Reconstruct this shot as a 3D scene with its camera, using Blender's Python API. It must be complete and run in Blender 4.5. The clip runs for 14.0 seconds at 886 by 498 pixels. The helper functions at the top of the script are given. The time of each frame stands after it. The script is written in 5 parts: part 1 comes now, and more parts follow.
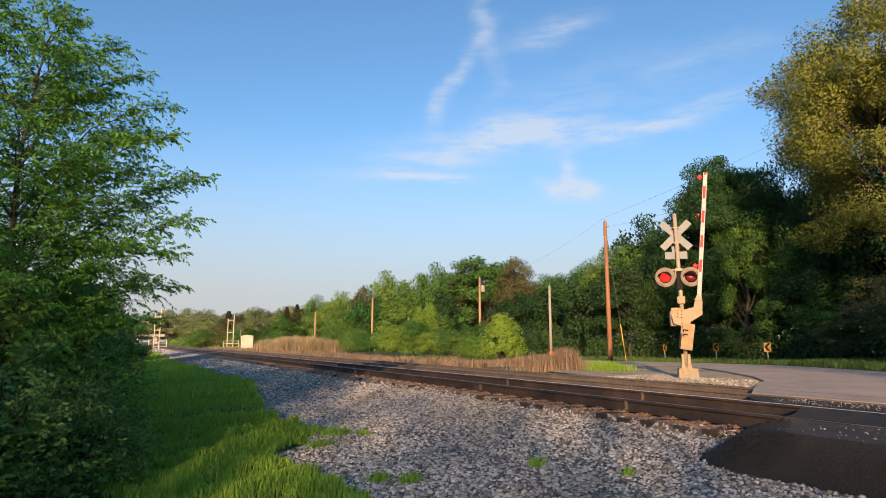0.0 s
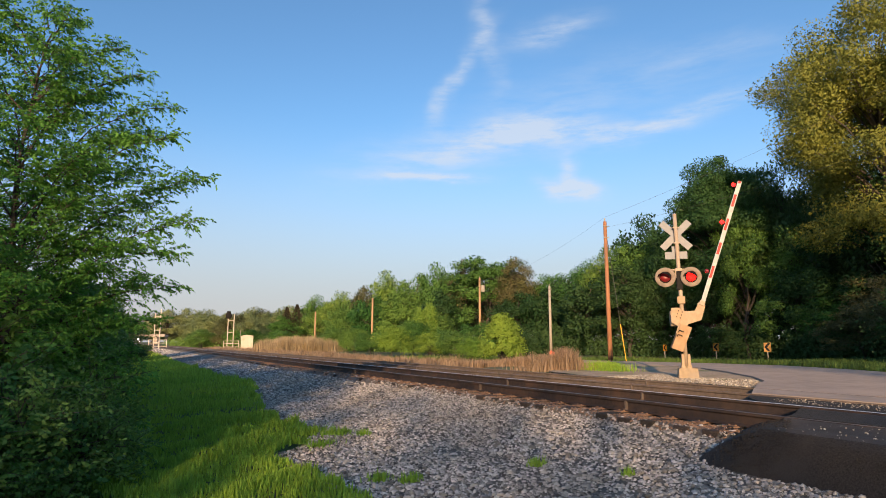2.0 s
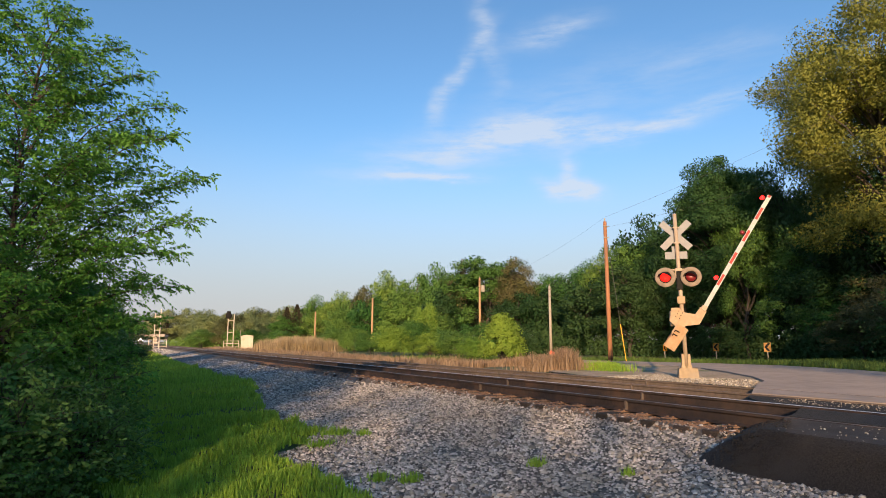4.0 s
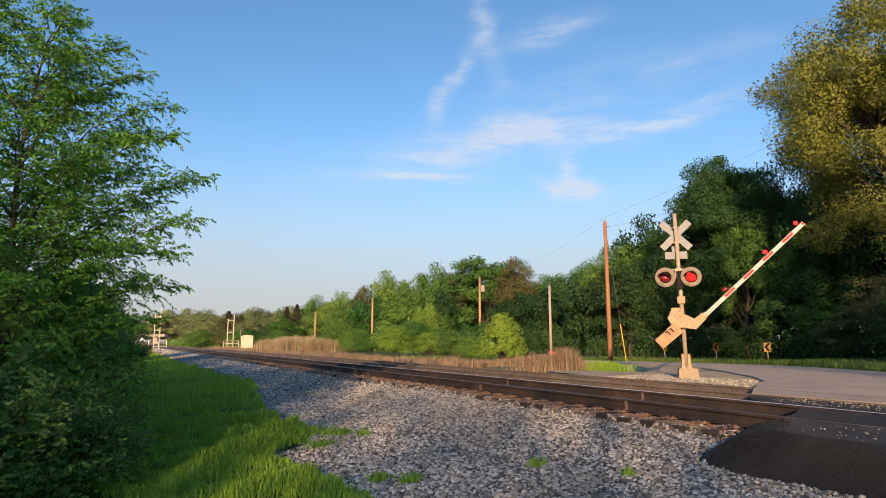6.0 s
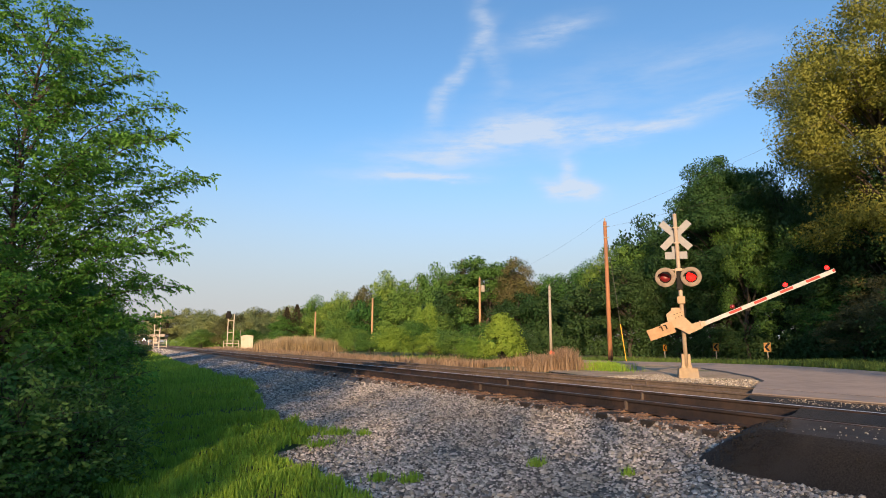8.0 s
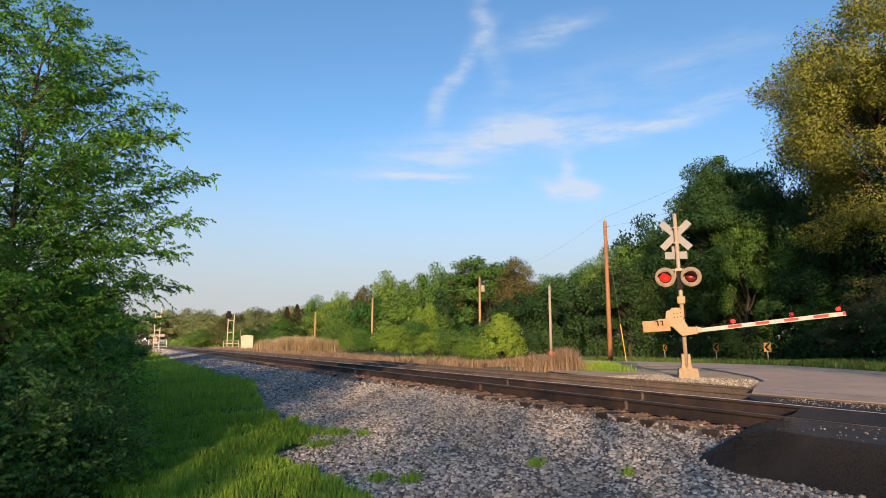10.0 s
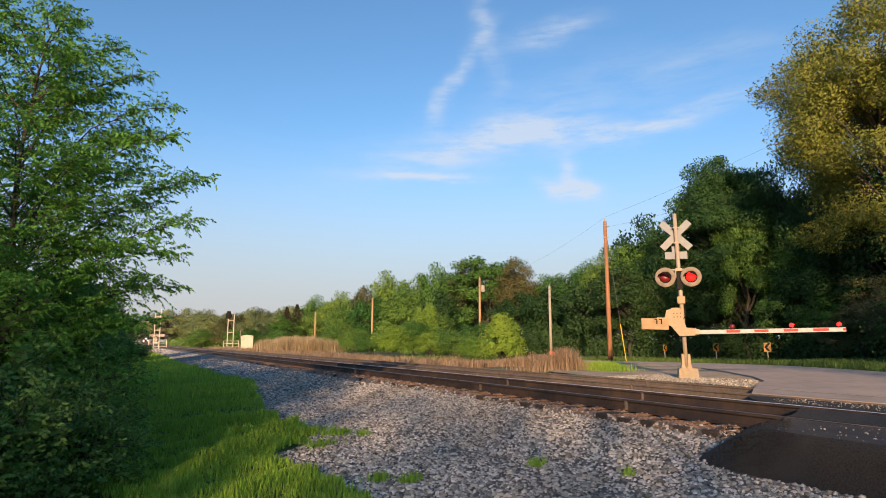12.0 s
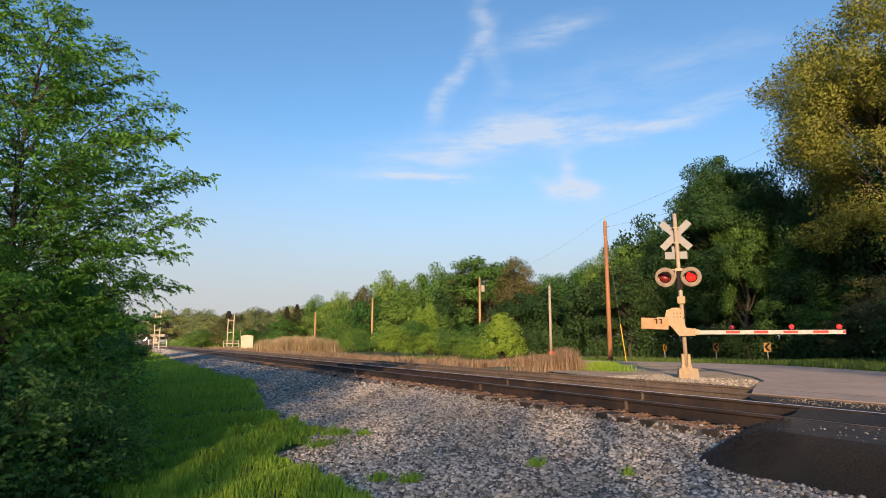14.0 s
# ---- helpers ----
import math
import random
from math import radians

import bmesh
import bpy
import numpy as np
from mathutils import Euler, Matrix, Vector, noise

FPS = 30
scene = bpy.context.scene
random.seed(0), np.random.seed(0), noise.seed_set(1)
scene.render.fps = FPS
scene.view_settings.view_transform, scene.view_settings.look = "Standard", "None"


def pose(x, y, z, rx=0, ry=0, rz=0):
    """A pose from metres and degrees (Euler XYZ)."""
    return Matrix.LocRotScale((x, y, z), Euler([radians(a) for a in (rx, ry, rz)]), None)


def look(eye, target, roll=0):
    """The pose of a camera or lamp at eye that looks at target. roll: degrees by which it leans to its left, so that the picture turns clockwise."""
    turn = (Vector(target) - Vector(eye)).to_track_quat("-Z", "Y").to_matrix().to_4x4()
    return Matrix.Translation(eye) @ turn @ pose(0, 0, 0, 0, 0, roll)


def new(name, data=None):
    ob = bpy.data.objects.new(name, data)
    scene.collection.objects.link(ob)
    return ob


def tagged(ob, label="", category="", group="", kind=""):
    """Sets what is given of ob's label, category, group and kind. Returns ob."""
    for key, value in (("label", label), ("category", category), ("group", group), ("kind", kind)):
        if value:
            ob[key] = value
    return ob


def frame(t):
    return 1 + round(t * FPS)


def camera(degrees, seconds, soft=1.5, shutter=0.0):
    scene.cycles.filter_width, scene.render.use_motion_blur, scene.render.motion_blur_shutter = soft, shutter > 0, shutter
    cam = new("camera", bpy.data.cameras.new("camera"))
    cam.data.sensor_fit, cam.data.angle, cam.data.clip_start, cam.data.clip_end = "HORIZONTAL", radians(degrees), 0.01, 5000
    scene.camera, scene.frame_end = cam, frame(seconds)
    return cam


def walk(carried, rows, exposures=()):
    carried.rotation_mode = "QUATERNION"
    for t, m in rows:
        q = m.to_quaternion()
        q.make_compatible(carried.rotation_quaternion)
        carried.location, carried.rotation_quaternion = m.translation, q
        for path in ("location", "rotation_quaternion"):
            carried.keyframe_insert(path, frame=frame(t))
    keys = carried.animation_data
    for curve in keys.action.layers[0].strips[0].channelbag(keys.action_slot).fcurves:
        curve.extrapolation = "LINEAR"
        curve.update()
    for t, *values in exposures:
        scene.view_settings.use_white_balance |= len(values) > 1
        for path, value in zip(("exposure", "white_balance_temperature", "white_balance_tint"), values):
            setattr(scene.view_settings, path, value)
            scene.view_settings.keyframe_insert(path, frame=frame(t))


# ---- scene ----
cam = camera(73.0, 14.0, soft=0.95)
STILL = pose(0.0, 0.0, 0.95, 98.795, 0, 0)
walk(cam, [(0.0, STILL), (14.0, STILL)])

# ---- world and sun ----
SUN_EL, SUN_AZ = 13.5, 189.0          # degrees; azimuth clockwise from +y


def cloud_sky():
    w = bpy.data.worlds.new("evening_sky")
    scene.world = w
    w.use_nodes = True
    nt = w.node_tree
    nt.nodes.clear()
    N, L = nt.nodes.new, nt.links.new
    out, bg = N("ShaderNodeOutputWorld"), N("ShaderNodeBackground")
    sky = N("ShaderNodeTexSky")
    sky.sky_type, sky.sun_disc = "NISHITA", False
    sky.sun_elevation, sky.sun_rotation = radians(SUN_EL), radians(SUN_AZ)
    sky.air_density, sky.dust_density, sky.ozone_density = 1.0, 0.6, 2.0
    bg.inputs["Strength"].default_value = SKY_STRENGTH
    co, sep = N("ShaderNodeTexCoord"), N("ShaderNodeSeparateXYZ")
    L(co.outputs["Generated"], sep.inputs[0])

    def m(op, a, b=0.0, c=0.0):
        n = N("ShaderNodeMath")
        n.operation = op
        for i, v in enumerate((a, b, c)):
            if isinstance(v, (int, float)):
                n.inputs[i].default_value = v
            else:
                L(v, n.inputs[i])
        return n.outputs[0]

    yy = m("MAXIMUM", sep.outputs[1], 0.05)
    u, v = m("DIVIDE", sep.outputs[0], yy), m("DIVIDE", sep.outputs[2], yy)
    # wisps: (u, v, half length, half width, lean in degrees, density)
    wisps = [(0.02, 0.325, 0.17, 0.033, 12, 0.52), (0.14, 0.365, 0.11, 0.026, 4, 0.62), (0.28, 0.362, 0.12, 0.016, 4, 0.55),
             (0.43, 0.395, 0.20, 0.020, 18, 0.45), (0.03, 0.462, 0.085, 0.011, 62, 0.5), (0.075, 0.55, 0.10, 0.014, 100, 0.35),
             (0.19, 0.55, 0.07, 0.022, 12, 0.5), (0.225, 0.252, 0.038, 0.014, -8, 1.5), (0.222, 0.285, 0.012, 0.03, 0, 0.5), (-0.02, 0.275, 0.08, 0.007, -1, 0.75),
             (0.52, 0.52, 0.15, 0.025, 10, 0.12), (0.30, 0.45, 0.25, 0.05, 14, 0.16)]
    warp = N("ShaderNodeTexNoise")
    warp.inputs["Scale"].default_value, warp.inputs["Detail"].default_value = 7.0, 4.0
    L(co.outputs["Generated"], warp.inputs["Vector"])
    ws = N("ShaderNodeSeparateColor")
    L(warp.outputs["Color"], ws.inputs[0])
    u = m("ADD", u, m("MULTIPLY", m("SUBTRACT", ws.outputs[0], 0.5), 0.10))
    v = m("ADD", v, m("MULTIPLY", m("SUBTRACT", ws.outputs[1], 0.5), 0.07))
    total = None
    for cu, cv, a, b, lean, dens in wisps:
        c, s = math.cos(radians(lean)), math.sin(radians(lean))
        du, dv = m("SUBTRACT", u, cu), m("SUBTRACT", v, cv)
        p = m("DIVIDE", m("ADD", m("MULTIPLY", du, c), m("MULTIPLY", dv, s)), a)
        q = m("DIVIDE", m("SUBTRACT", m("MULTIPLY", dv, c), m("MULTIPLY", du, s)), b)
        g = m("MULTIPLY", m("EXPONENT", m("MULTIPLY", m("ADD", m("MULTIPLY", p, p), m("MULTIPLY", q, q)), -1.0)), dens)
        total = g if total is None else m("ADD", total, g)
    mp = N("ShaderNodeMapping")
    mp.inputs["Rotation"].default_value = (0, radians(14), 0)
    mp.inputs["Scale"].default_value = (7.0, 7.0, 34.0)
    L(co.outputs["Generated"], mp.inputs["Vector"])
    fine = N("ShaderNodeTexNoise")
    fine.inputs["Scale"].default_value, fine.inputs["Detail"].default_value, fine.inputs["Roughness"].default_value = 1.6, 7.0, 0.6
    L(mp.outputs[0], fine.inputs["Vector"])
    ramp = N("ShaderNodeMapRange")
    ramp.inputs["From Min"].default_value, ramp.inputs["From Max"].default_value = 0.36, 0.66
    ramp.inputs["To Min"].default_value, ramp.inputs["To Max"].default_value = 0.22, 1.2
    L(fine.outputs["Fac"], ramp.inputs["Value"])
    fac = m("MINIMUM", m("MULTIPLY", m("MULTIPLY", total, ramp.outputs[0]), 1.15), 0.72)
    mix = N("ShaderNodeMix")
    mix.data_type = "RGBA"
    L(fac, mix.inputs["Factor"])
    # pale evening haze low over the land
    haze = N("ShaderNodeMix")
    haze.data_type = "RGBA"
    low = N("ShaderNodeMapRange")
    low.interpolation_type = "SMOOTHERSTEP"
    low.inputs["From Min"].default_value, low.inputs["From Max"].default_value = -0.02, HAZE_TOP
    low.inputs["To Min"].default_value, low.inputs["To Max"].default_value = HAZE_MAX, 0.0
    L(sep.outputs[2], low.inputs["Value"])
    L(low.outputs[0], haze.inputs["Factor"])
    gain = N("ShaderNodeMix")
    gain.data_type, gain.blend_type = "RGBA", "MULTIPLY"
    gain.inputs["Factor"].default_value = 1.0
    gain.inputs["B"].default_value = SKY_TINT
    L(sky.outputs[0], gain.inputs["A"])
    L(gain.outputs["Result"], haze.inputs["A"])
    haze.inputs["B"].default_value = HAZE_COLOUR
    L(haze.outputs["Result"], mix.inputs["A"])
    mix.inputs["B"].default_value = CLOUD_COLOUR
    L(mix.outputs["Result"], bg.inputs["Color"])
    L(bg.outputs[0], out.inputs[0])


SKY_STRENGTH = 0.092
SKY_TINT = (0.69, 0.91, 1.06, 1)
HAZE_TOP, HAZE_MAX = 0.40, 0.95
HAZE_COLOUR = (2.8, 2.72, 2.80, 1)
CLOUD_COLOUR = (3.5, 3.75, 4.2, 1)
cloud_sky()
sun = new("sun", bpy.data.lights.new("sun", "SUN"))
sun.data.energy, sun.data.angle, sun.data.color = 3.5, radians(0.6), (1.0, 0.66, 0.36)
sa, se = radians(SUN_AZ), radians(SUN_EL)
sun.matrix_world = look((0, 0, 0), (-math.sin(sa) * math.cos(se), -math.cos(sa) * math.cos(se), -math.sin(se)))
sun.location = (0, -30, 60)
scene.view_settings.exposure = 1.15


# ---- materials ----
def material(name, colour, colour2=None, rough=0.7, metal=0.0, scale=6.0, detail=5.0, bump=0.0, bump_scale=None, third=None, third_scale=0.6,
             per=None, spread=0.0, translucent=0.0, emit=0.0, stretch=(1, 1, 1), spec=0.5, each=0.0):
    """Two or three colours mixed by noise at two scales, with relief; per: 'Object' or 'Island' varies the value."""
    mt = bpy.data.materials.new(name)
    mt.use_nodes = True
    nt = mt.node_tree
    N, L = nt.nodes.new, nt.links.new
    b = nt.nodes["Principled BSDF"]
    b.inputs["Roughness"].default_value, b.inputs["Metallic"].default_value = rough, metal
    b.inputs["Specular IOR Level"].default_value = spec
    co, mp = N("ShaderNodeTexCoord"), N("ShaderNodeMapping")
    mp.inputs["Scale"].default_value = stretch
    L(co.outputs["Object"], mp.inputs["Vector"])

    def mixed(a, bb, s, lo, hi, det):
        n, r, x = N("ShaderNodeTexNoise"), N("ShaderNodeMapRange"), N("ShaderNodeMix")
        n.inputs["Scale"].default_value, n.inputs["Detail"].default_value = s, det
        L(mp.outputs[0], n.inputs["Vector"])
        r.inputs["From Min"].default_value, r.inputs["From Max"].default_value = lo, hi
        L(n.outputs["Fac"], r.inputs["Value"])
        x.data_type = "RGBA"
        L(r.outputs[0], x.inputs["Factor"])
        for key, val in (("A", a), ("B", bb)):
            if isinstance(val, tuple):
                x.inputs[key].default_value = (*val, 1)
            else:
                L(val, x.inputs[key])
        return x.outputs["Result"]

    col = mixed(colour, colour2 or tuple(c * 0.75 for c in colour), scale, 0.35, 0.65, detail)
    if third:
        col = mixed(col, third, third_scale, 0.5, 0.68, 4)
    if per:
        src = N("ShaderNodeObjectInfo").outputs["Random"] if per == "Object" else N("ShaderNodeNewGeometry").outputs["Random Per Island"]
        r, hs = N("ShaderNodeMapRange"), N("ShaderNodeHueSaturation")
        r.inputs["To Min"].default_value, r.inputs["To Max"].default_value = 1 - spread, 1 + spread
        L(src, r.inputs["Value"])
        L(r.outputs[0], hs.inputs["Value"])
        if per == "Object":
            h = N("ShaderNodeMapRange")
            h.inputs["To Min"].default_value, h.inputs["To Max"].default_value = 0.5 + 0.04 * spread, 0.5 - 0.07 * spread
            L(src, h.inputs["Value"])
            L(h.outputs[0], hs.inputs["Hue"])
        L(col, hs.inputs["Color"])
        col = hs.outputs[0]
    if each:                                   # every plant a little lighter or yellower than the next
        info, hs = N("ShaderNodeObjectInfo"), N("ShaderNodeHueSaturation")
        for key, lo, hi in (("Value", 1 - each, 1 + each), ("Hue", 0.5 + 0.02, 0.5 - 0.025)):
            r = N("ShaderNodeMapRange")
            r.inputs["To Min"].default_value, r.inputs["To Max"].default_value = lo, hi
            L(info.outputs["Random"], r.inputs["Value"])
            L(r.outputs[0], hs.inputs[key])
        L(col, hs.inputs["Color"])
        col = hs.outputs[0]
    L(col, b.inputs["Base Color"])
    if bump:
        n, bp = N("ShaderNodeTexNoise"), N("ShaderNodeBump")
        n.inputs["Scale"].default_value, n.inputs["Detail"].default_value = bump_scale or scale * 4, 6
        L(mp.outputs[0], n.inputs["Vector"])
        bp.inputs["Strength"].default_value, bp.inputs["Distance"].default_value = bump, 0.02
        L(n.outputs["Fac"], bp.inputs["Height"])
        L(bp.outputs[0], b.inputs["Normal"])
    if emit:
        L(col, b.inputs["Emission Color"])
        b.inputs["Emission Strength"].default_value = emit
    if translucent:
        t, ms = N("ShaderNodeBsdfTranslucent"), N("ShaderNodeMixShader")
        L(col, t.inputs["Color"])
        ms.inputs[0].default_value = translucent
        L(b.outputs[0], ms.inputs[1])
        L(t.outputs[0], ms.inputs[2])
        L(ms.outputs[0], nt.nodes["Material Output"].inputs["Surface"])
    return mt


def leaf(name, colour, colour2, spread=0.35):
    return material(name, colour, colour2, rough=0.6, scale=0.9, detail=3, per="Island", spread=spread, translucent=0.35, spec=0.25, each=0.22)


LEAF = leaf("leaf_green", (0.105, 0.23, 0.050), (0.078, 0.18, 0.040), 0.22)
# olive leaves made paler and greyer: distance haze put into the colour
LEAF_OLIVE_HAZE = leaf("leaf_olive_haze", (0.25, 0.30, 0.13), (0.20, 0.25, 0.11), 0.2)
LEAF_NEAR = leaf("leaf_near", (0.165, 0.35, 0.055), (0.12, 0.275, 0.045), 0.3)
LEAF_LIGHT = leaf("leaf_light", (0.15, 0.28, 0.055), (0.11, 0.22, 0.045), 0.22)
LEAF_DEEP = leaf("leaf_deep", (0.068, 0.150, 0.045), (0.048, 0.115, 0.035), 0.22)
LEAF_LIME = leaf("leaf_lime", (0.22, 0.36, 0.055), (0.16, 0.29, 0.045), 0.22)
# leaf green darkened to hold the shade inside the wood and the ditch
LEAF_SHADE = leaf("leaf_shade", (0.056, 0.120, 0.038), (0.040, 0.092, 0.030), 0.22)
LEAF_GOLD = leaf("leaf_gold", (0.24, 0.255, 0.050), (0.18, 0.21, 0.042), 0.2)
LEAF_BROWN = leaf("leaf_brown", (0.15, 0.145, 0.062), (0.115, 0.125, 0.048), 0.22)
NEEDLE = leaf("needle", (0.085, 0.075, 0.045), (0.06, 0.055, 0.035))
BARK = material("bark", (0.085, 0.068, 0.055), (0.05, 0.041, 0.035), rough=0.9, scale=8, bump=0.6, stretch=(3, 3, 0.5))
GRASS = leaf("grass_blade", (0.29, 0.45, 0.055), (0.21, 0.37, 0.045), 0.22)
VERGE = leaf("verge_blade", (0.10, 0.18, 0.04), (0.07, 0.13, 0.03), 0.35)
REED = leaf("reed_blade", (0.58, 0.43, 0.29), (0.46, 0.33, 0.21), 0.25)
STRAW = leaf("straw_blade", (0.42, 0.30, 0.21), (0.31, 0.21, 0.145), 0.35)
SOIL = material("soil", (0.085, 0.130, 0.040), (0.10, 0.095, 0.050), rough=0.95, scale=1.2, bump=0.5, bump_scale=9, third=(0.045, 0.085, 0.02), third_scale=0.25)
BED = material("ballast_bed", (0.15, 0.14, 0.13), (0.045, 0.043, 0.041), rough=0.9, scale=26, detail=8, bump=1.0, bump_scale=30, third=(0.20, 0.165, 0.135), third_scale=0.5)
STONE = material("crushed_stone", (0.43, 0.40, 0.375), (0.29, 0.27, 0.255), rough=0.85, scale=14, per="Island", spread=0.85, bump=0.3, third=(0.29, 0.25, 0.21), third_scale=0.8)
PALE_STONE = material("pale_stone", (0.42, 0.38, 0.33), (0.30, 0.27, 0.23), rough=0.85, scale=8, per="Island", spread=0.5, bump=0.3)
ASPHALT = material("asphalt", (0.42, 0.335, 0.28), (0.34, 0.275, 0.23), rough=0.9, scale=3, bump=0.4, bump_scale=90, third=(0.46, 0.36, 0.295), third_scale=0.35)
DIRT = material("gravelly_dirt", (0.46, 0.35, 0.25), (0.34, 0.26, 0.18), rough=0.95, scale=7, bump=0.6, bump_scale=40, third=(0.15, 0.17, 0.06), third_scale=0.5)
# dark asphalt of the near side: shade over it deepens both these colours
SHADED_ASPHALT = material("shaded_asphalt", (0.038, 0.033, 0.031), (0.009, 0.008, 0.008), rough=0.9, scale=60, bump=1.0, bump_scale=90, third=(0.040, 0.034, 0.031), third_scale=1.2)
WORN_ASPHALT = material("worn_shaded_asphalt", (0.062, 0.049, 0.042), (0.042, 0.034, 0.030), rough=0.9, scale=5, bump=0.5, bump_scale=70, third=(0.072, 0.058, 0.050), third_scale=1.0)
# rust made darker: the near rails' shaded sides are in this colour
RUST = material("rail_rust", (0.052, 0.036, 0.031), (0.032, 0.024, 0.023), rough=0.75, metal=0.2, scale=12, bump=0.25, third=(0.085, 0.05, 0.036), third_scale=2.0)
SHINE = material("rail_polish", (0.95, 0.95, 0.97), (0.85, 0.86, 0.88), rough=0.68, metal=1.0, scale=20, stretch=(1, 1, 1))
# lighter, greyer rust: sunlight on the far rails' sides is in the colour
GREY_RUST = material("sunlit_grey_rust", (0.145, 0.112, 0.094), (0.095, 0.075, 0.064), rough=0.8, metal=0.1, scale=9, bump=0.25, third=(0.17, 0.125, 0.10), third_scale=1.5)
DULL_SHINE = material("worn_rail_head", (0.20, 0.15, 0.125), (0.13, 0.10, 0.085), rough=0.45, metal=0.6, scale=9, third=(0.30, 0.26, 0.24), third_scale=1.2)
PLATE = material("tie_plate_rust", (0.34, 0.205, 0.13), (0.21, 0.125, 0.085), rough=0.9, scale=14, bump=0.3)
TIE = material("creosoted_wood", (0.065, 0.048, 0.036), (0.035, 0.028, 0.024), rough=0.95, scale=10, bump=0.6, per="Object", spread=0.3, stretch=(1, 6, 6))
CONCRETE = material("concrete", (0.36, 0.275, 0.185), (0.28, 0.215, 0.145), rough=0.9, scale=9, bump=0.3, third=(0.30, 0.25, 0.20), third_scale=2.5)
SILVER = material("aluminium_paint", (0.42, 0.33, 0.24), (0.34, 0.265, 0.195), rough=0.55, metal=0.0, scale=10, bump=0.1, third=(0.40, 0.34, 0.28), third_scale=3)
HOUSING = material("weathered_white_paint", (0.39, 0.29, 0.19), (0.32, 0.23, 0.145), rough=0.65, scale=7, bump=0.15, third=(0.40, 0.26, 0.15), third_scale=2.2)
RUSTY_PAINT = material("rust_stained_paint", (0.40, 0.265, 0.15), (0.31, 0.19, 0.10), rough=0.7, scale=5, bump=0.2, third=(0.34, 0.19, 0.09), third_scale=3.0)
SIGN_BACK = material("sign_back", (0.165, 0.178, 0.21), (0.145, 0.155, 0.18), rough=0.55, metal=0.2, scale=6, third=(0.185, 0.185, 0.195), third_scale=2)
DISC = material("signal_background", (0.27, 0.215, 0.175), (0.21, 0.17, 0.135), rough=0.8, scale=8, third=(0.17, 0.14, 0.115), third_scale=3)
BLACK = material("black_paint", (0.016, 0.015, 0.015), (0.010, 0.010, 0.010), rough=0.7, scale=8, spec=0.15)
WHITE_TAPE = material("white_reflective", (0.37, 0.375, 0.39), (0.28, 0.29, 0.305), rough=0.5, scale=7)
RED_TAPE = material("red_reflective", (0.38, 0.016, 0.016), (0.30, 0.014, 0.014), rough=0.6, scale=7)
RED_GLASS = material("dark_red_glass", (0.20, 0.012, 0.015), (0.12, 0.008, 0.01), rough=0.3, scale=9, emit=0.1)
RED_LIT = material("lit_red_lens", (0.62, 0.002, 0.003), (1.0, 0.014, 0.008), rough=0.5, scale=26, detail=1, emit=1.7, spec=0.1)
RED_BEAD = material("lit_red_bead", (1.0, 0.003, 0.003), (1.0, 0.012, 0.010), rough=0.5, scale=20, emit=6.0, spec=0.1)
POLE_WOOD = material("pole_wood", (0.40, 0.18, 0.085), (0.27, 0.125, 0.065), rough=0.85, scale=5, bump=0.4, stretch=(4, 4, 0.4), third=(0.15, 0.09, 0.06), third_scale=0.8)
TAN_POLE = material("tan_pole", (0.42, 0.27, 0.15), (0.32, 0.20, 0.11), rough=0.85, scale=5, bump=0.3, stretch=(4, 4, 0.4))
GREY_POLE = material("grey_pole", (0.40, 0.36, 0.31), (0.30, 0.27, 0.23), rough=0.8, scale=5, bump=0.3, stretch=(4, 4, 0.4))
WIRE = material("wire", (0.10, 0.10, 0.10), (0.06, 0.06, 0.06), rough=0.6)
YELLOW = material("yellow_plastic", (0.70, 0.42, 0.03), (0.55, 0.32, 0.03), rough=0.5, scale=5)
SIGN_YELLOW = material("sign_yellow", (0.36, 0.16, 0.01), (0.30, 0.135, 0.01), rough=0.45, scale=6)
CREAM = material("cream_paint", (0.58, 0.515, 0.42), (0.51, 0.45, 0.36), rough=0.7, scale=4, third=(0.48, 0.39, 0.28), third_scale=1.0)
LOCO = material("locomotive_paint", (0.06, 0.055, 0.06), (0.04, 0.035, 0.04), rough=0.5, scale=3, third=(0.12, 0.05, 0.04), third_scale=0.8)
HEADLIGHT = material("headlight", (1.0, 0.86, 0.66), (1.0, 0.90, 0.74), rough=0.3, scale=5, emit=14.0)
FAR_CONCRETE = material("far_concrete", (0.38, 0.31, 0.27), (0.32, 0.265, 0.235), rough=0.9, scale=1.5, third=(0.33, 0.28, 0.25), third_scale=0.5)
ORANGE_NET = material("orange_marker", (0.75, 0.12, 0.06), (0.6, 0.10, 0.05), rough=0.6)


# ---- mesh helpers ----
def smooth(bm):
    for f in bm.faces:
        f.smooth = True
    return bm


def box(bm, sx, sy, sz, m=None, bevel=0.0):
    """A box sx x sy x sz about the pose m, with bevelled edges."""
    r = bmesh.ops.create_cube(bm, size=1.0, matrix=(m or Matrix()) @ Matrix.Diagonal((sx, sy, sz, 1)))
    if bevel:
        vs = set(r["verts"])
        es = [e for e in bm.edges if e.verts[0] in vs and e.verts[1] in vs]
        bmesh.ops.bevel(bm, geom=es, offset=bevel, segments=2, profile=0.6, affect="EDGES")
    return bm


def rod(bm, a, b, r1, r2=None, seg=12):
    a, b = Vector(a), Vector(b)
    d = b - a
    m = Matrix.Translation((a + b) / 2) @ d.to_track_quat("Z", "Y").to_matrix().to_4x4()
    bmesh.ops.create_cone(bm, cap_ends=True, segments=seg, radius1=r1, radius2=r1 if r2 is None else r2, depth=d.length, matrix=m)
    return bm


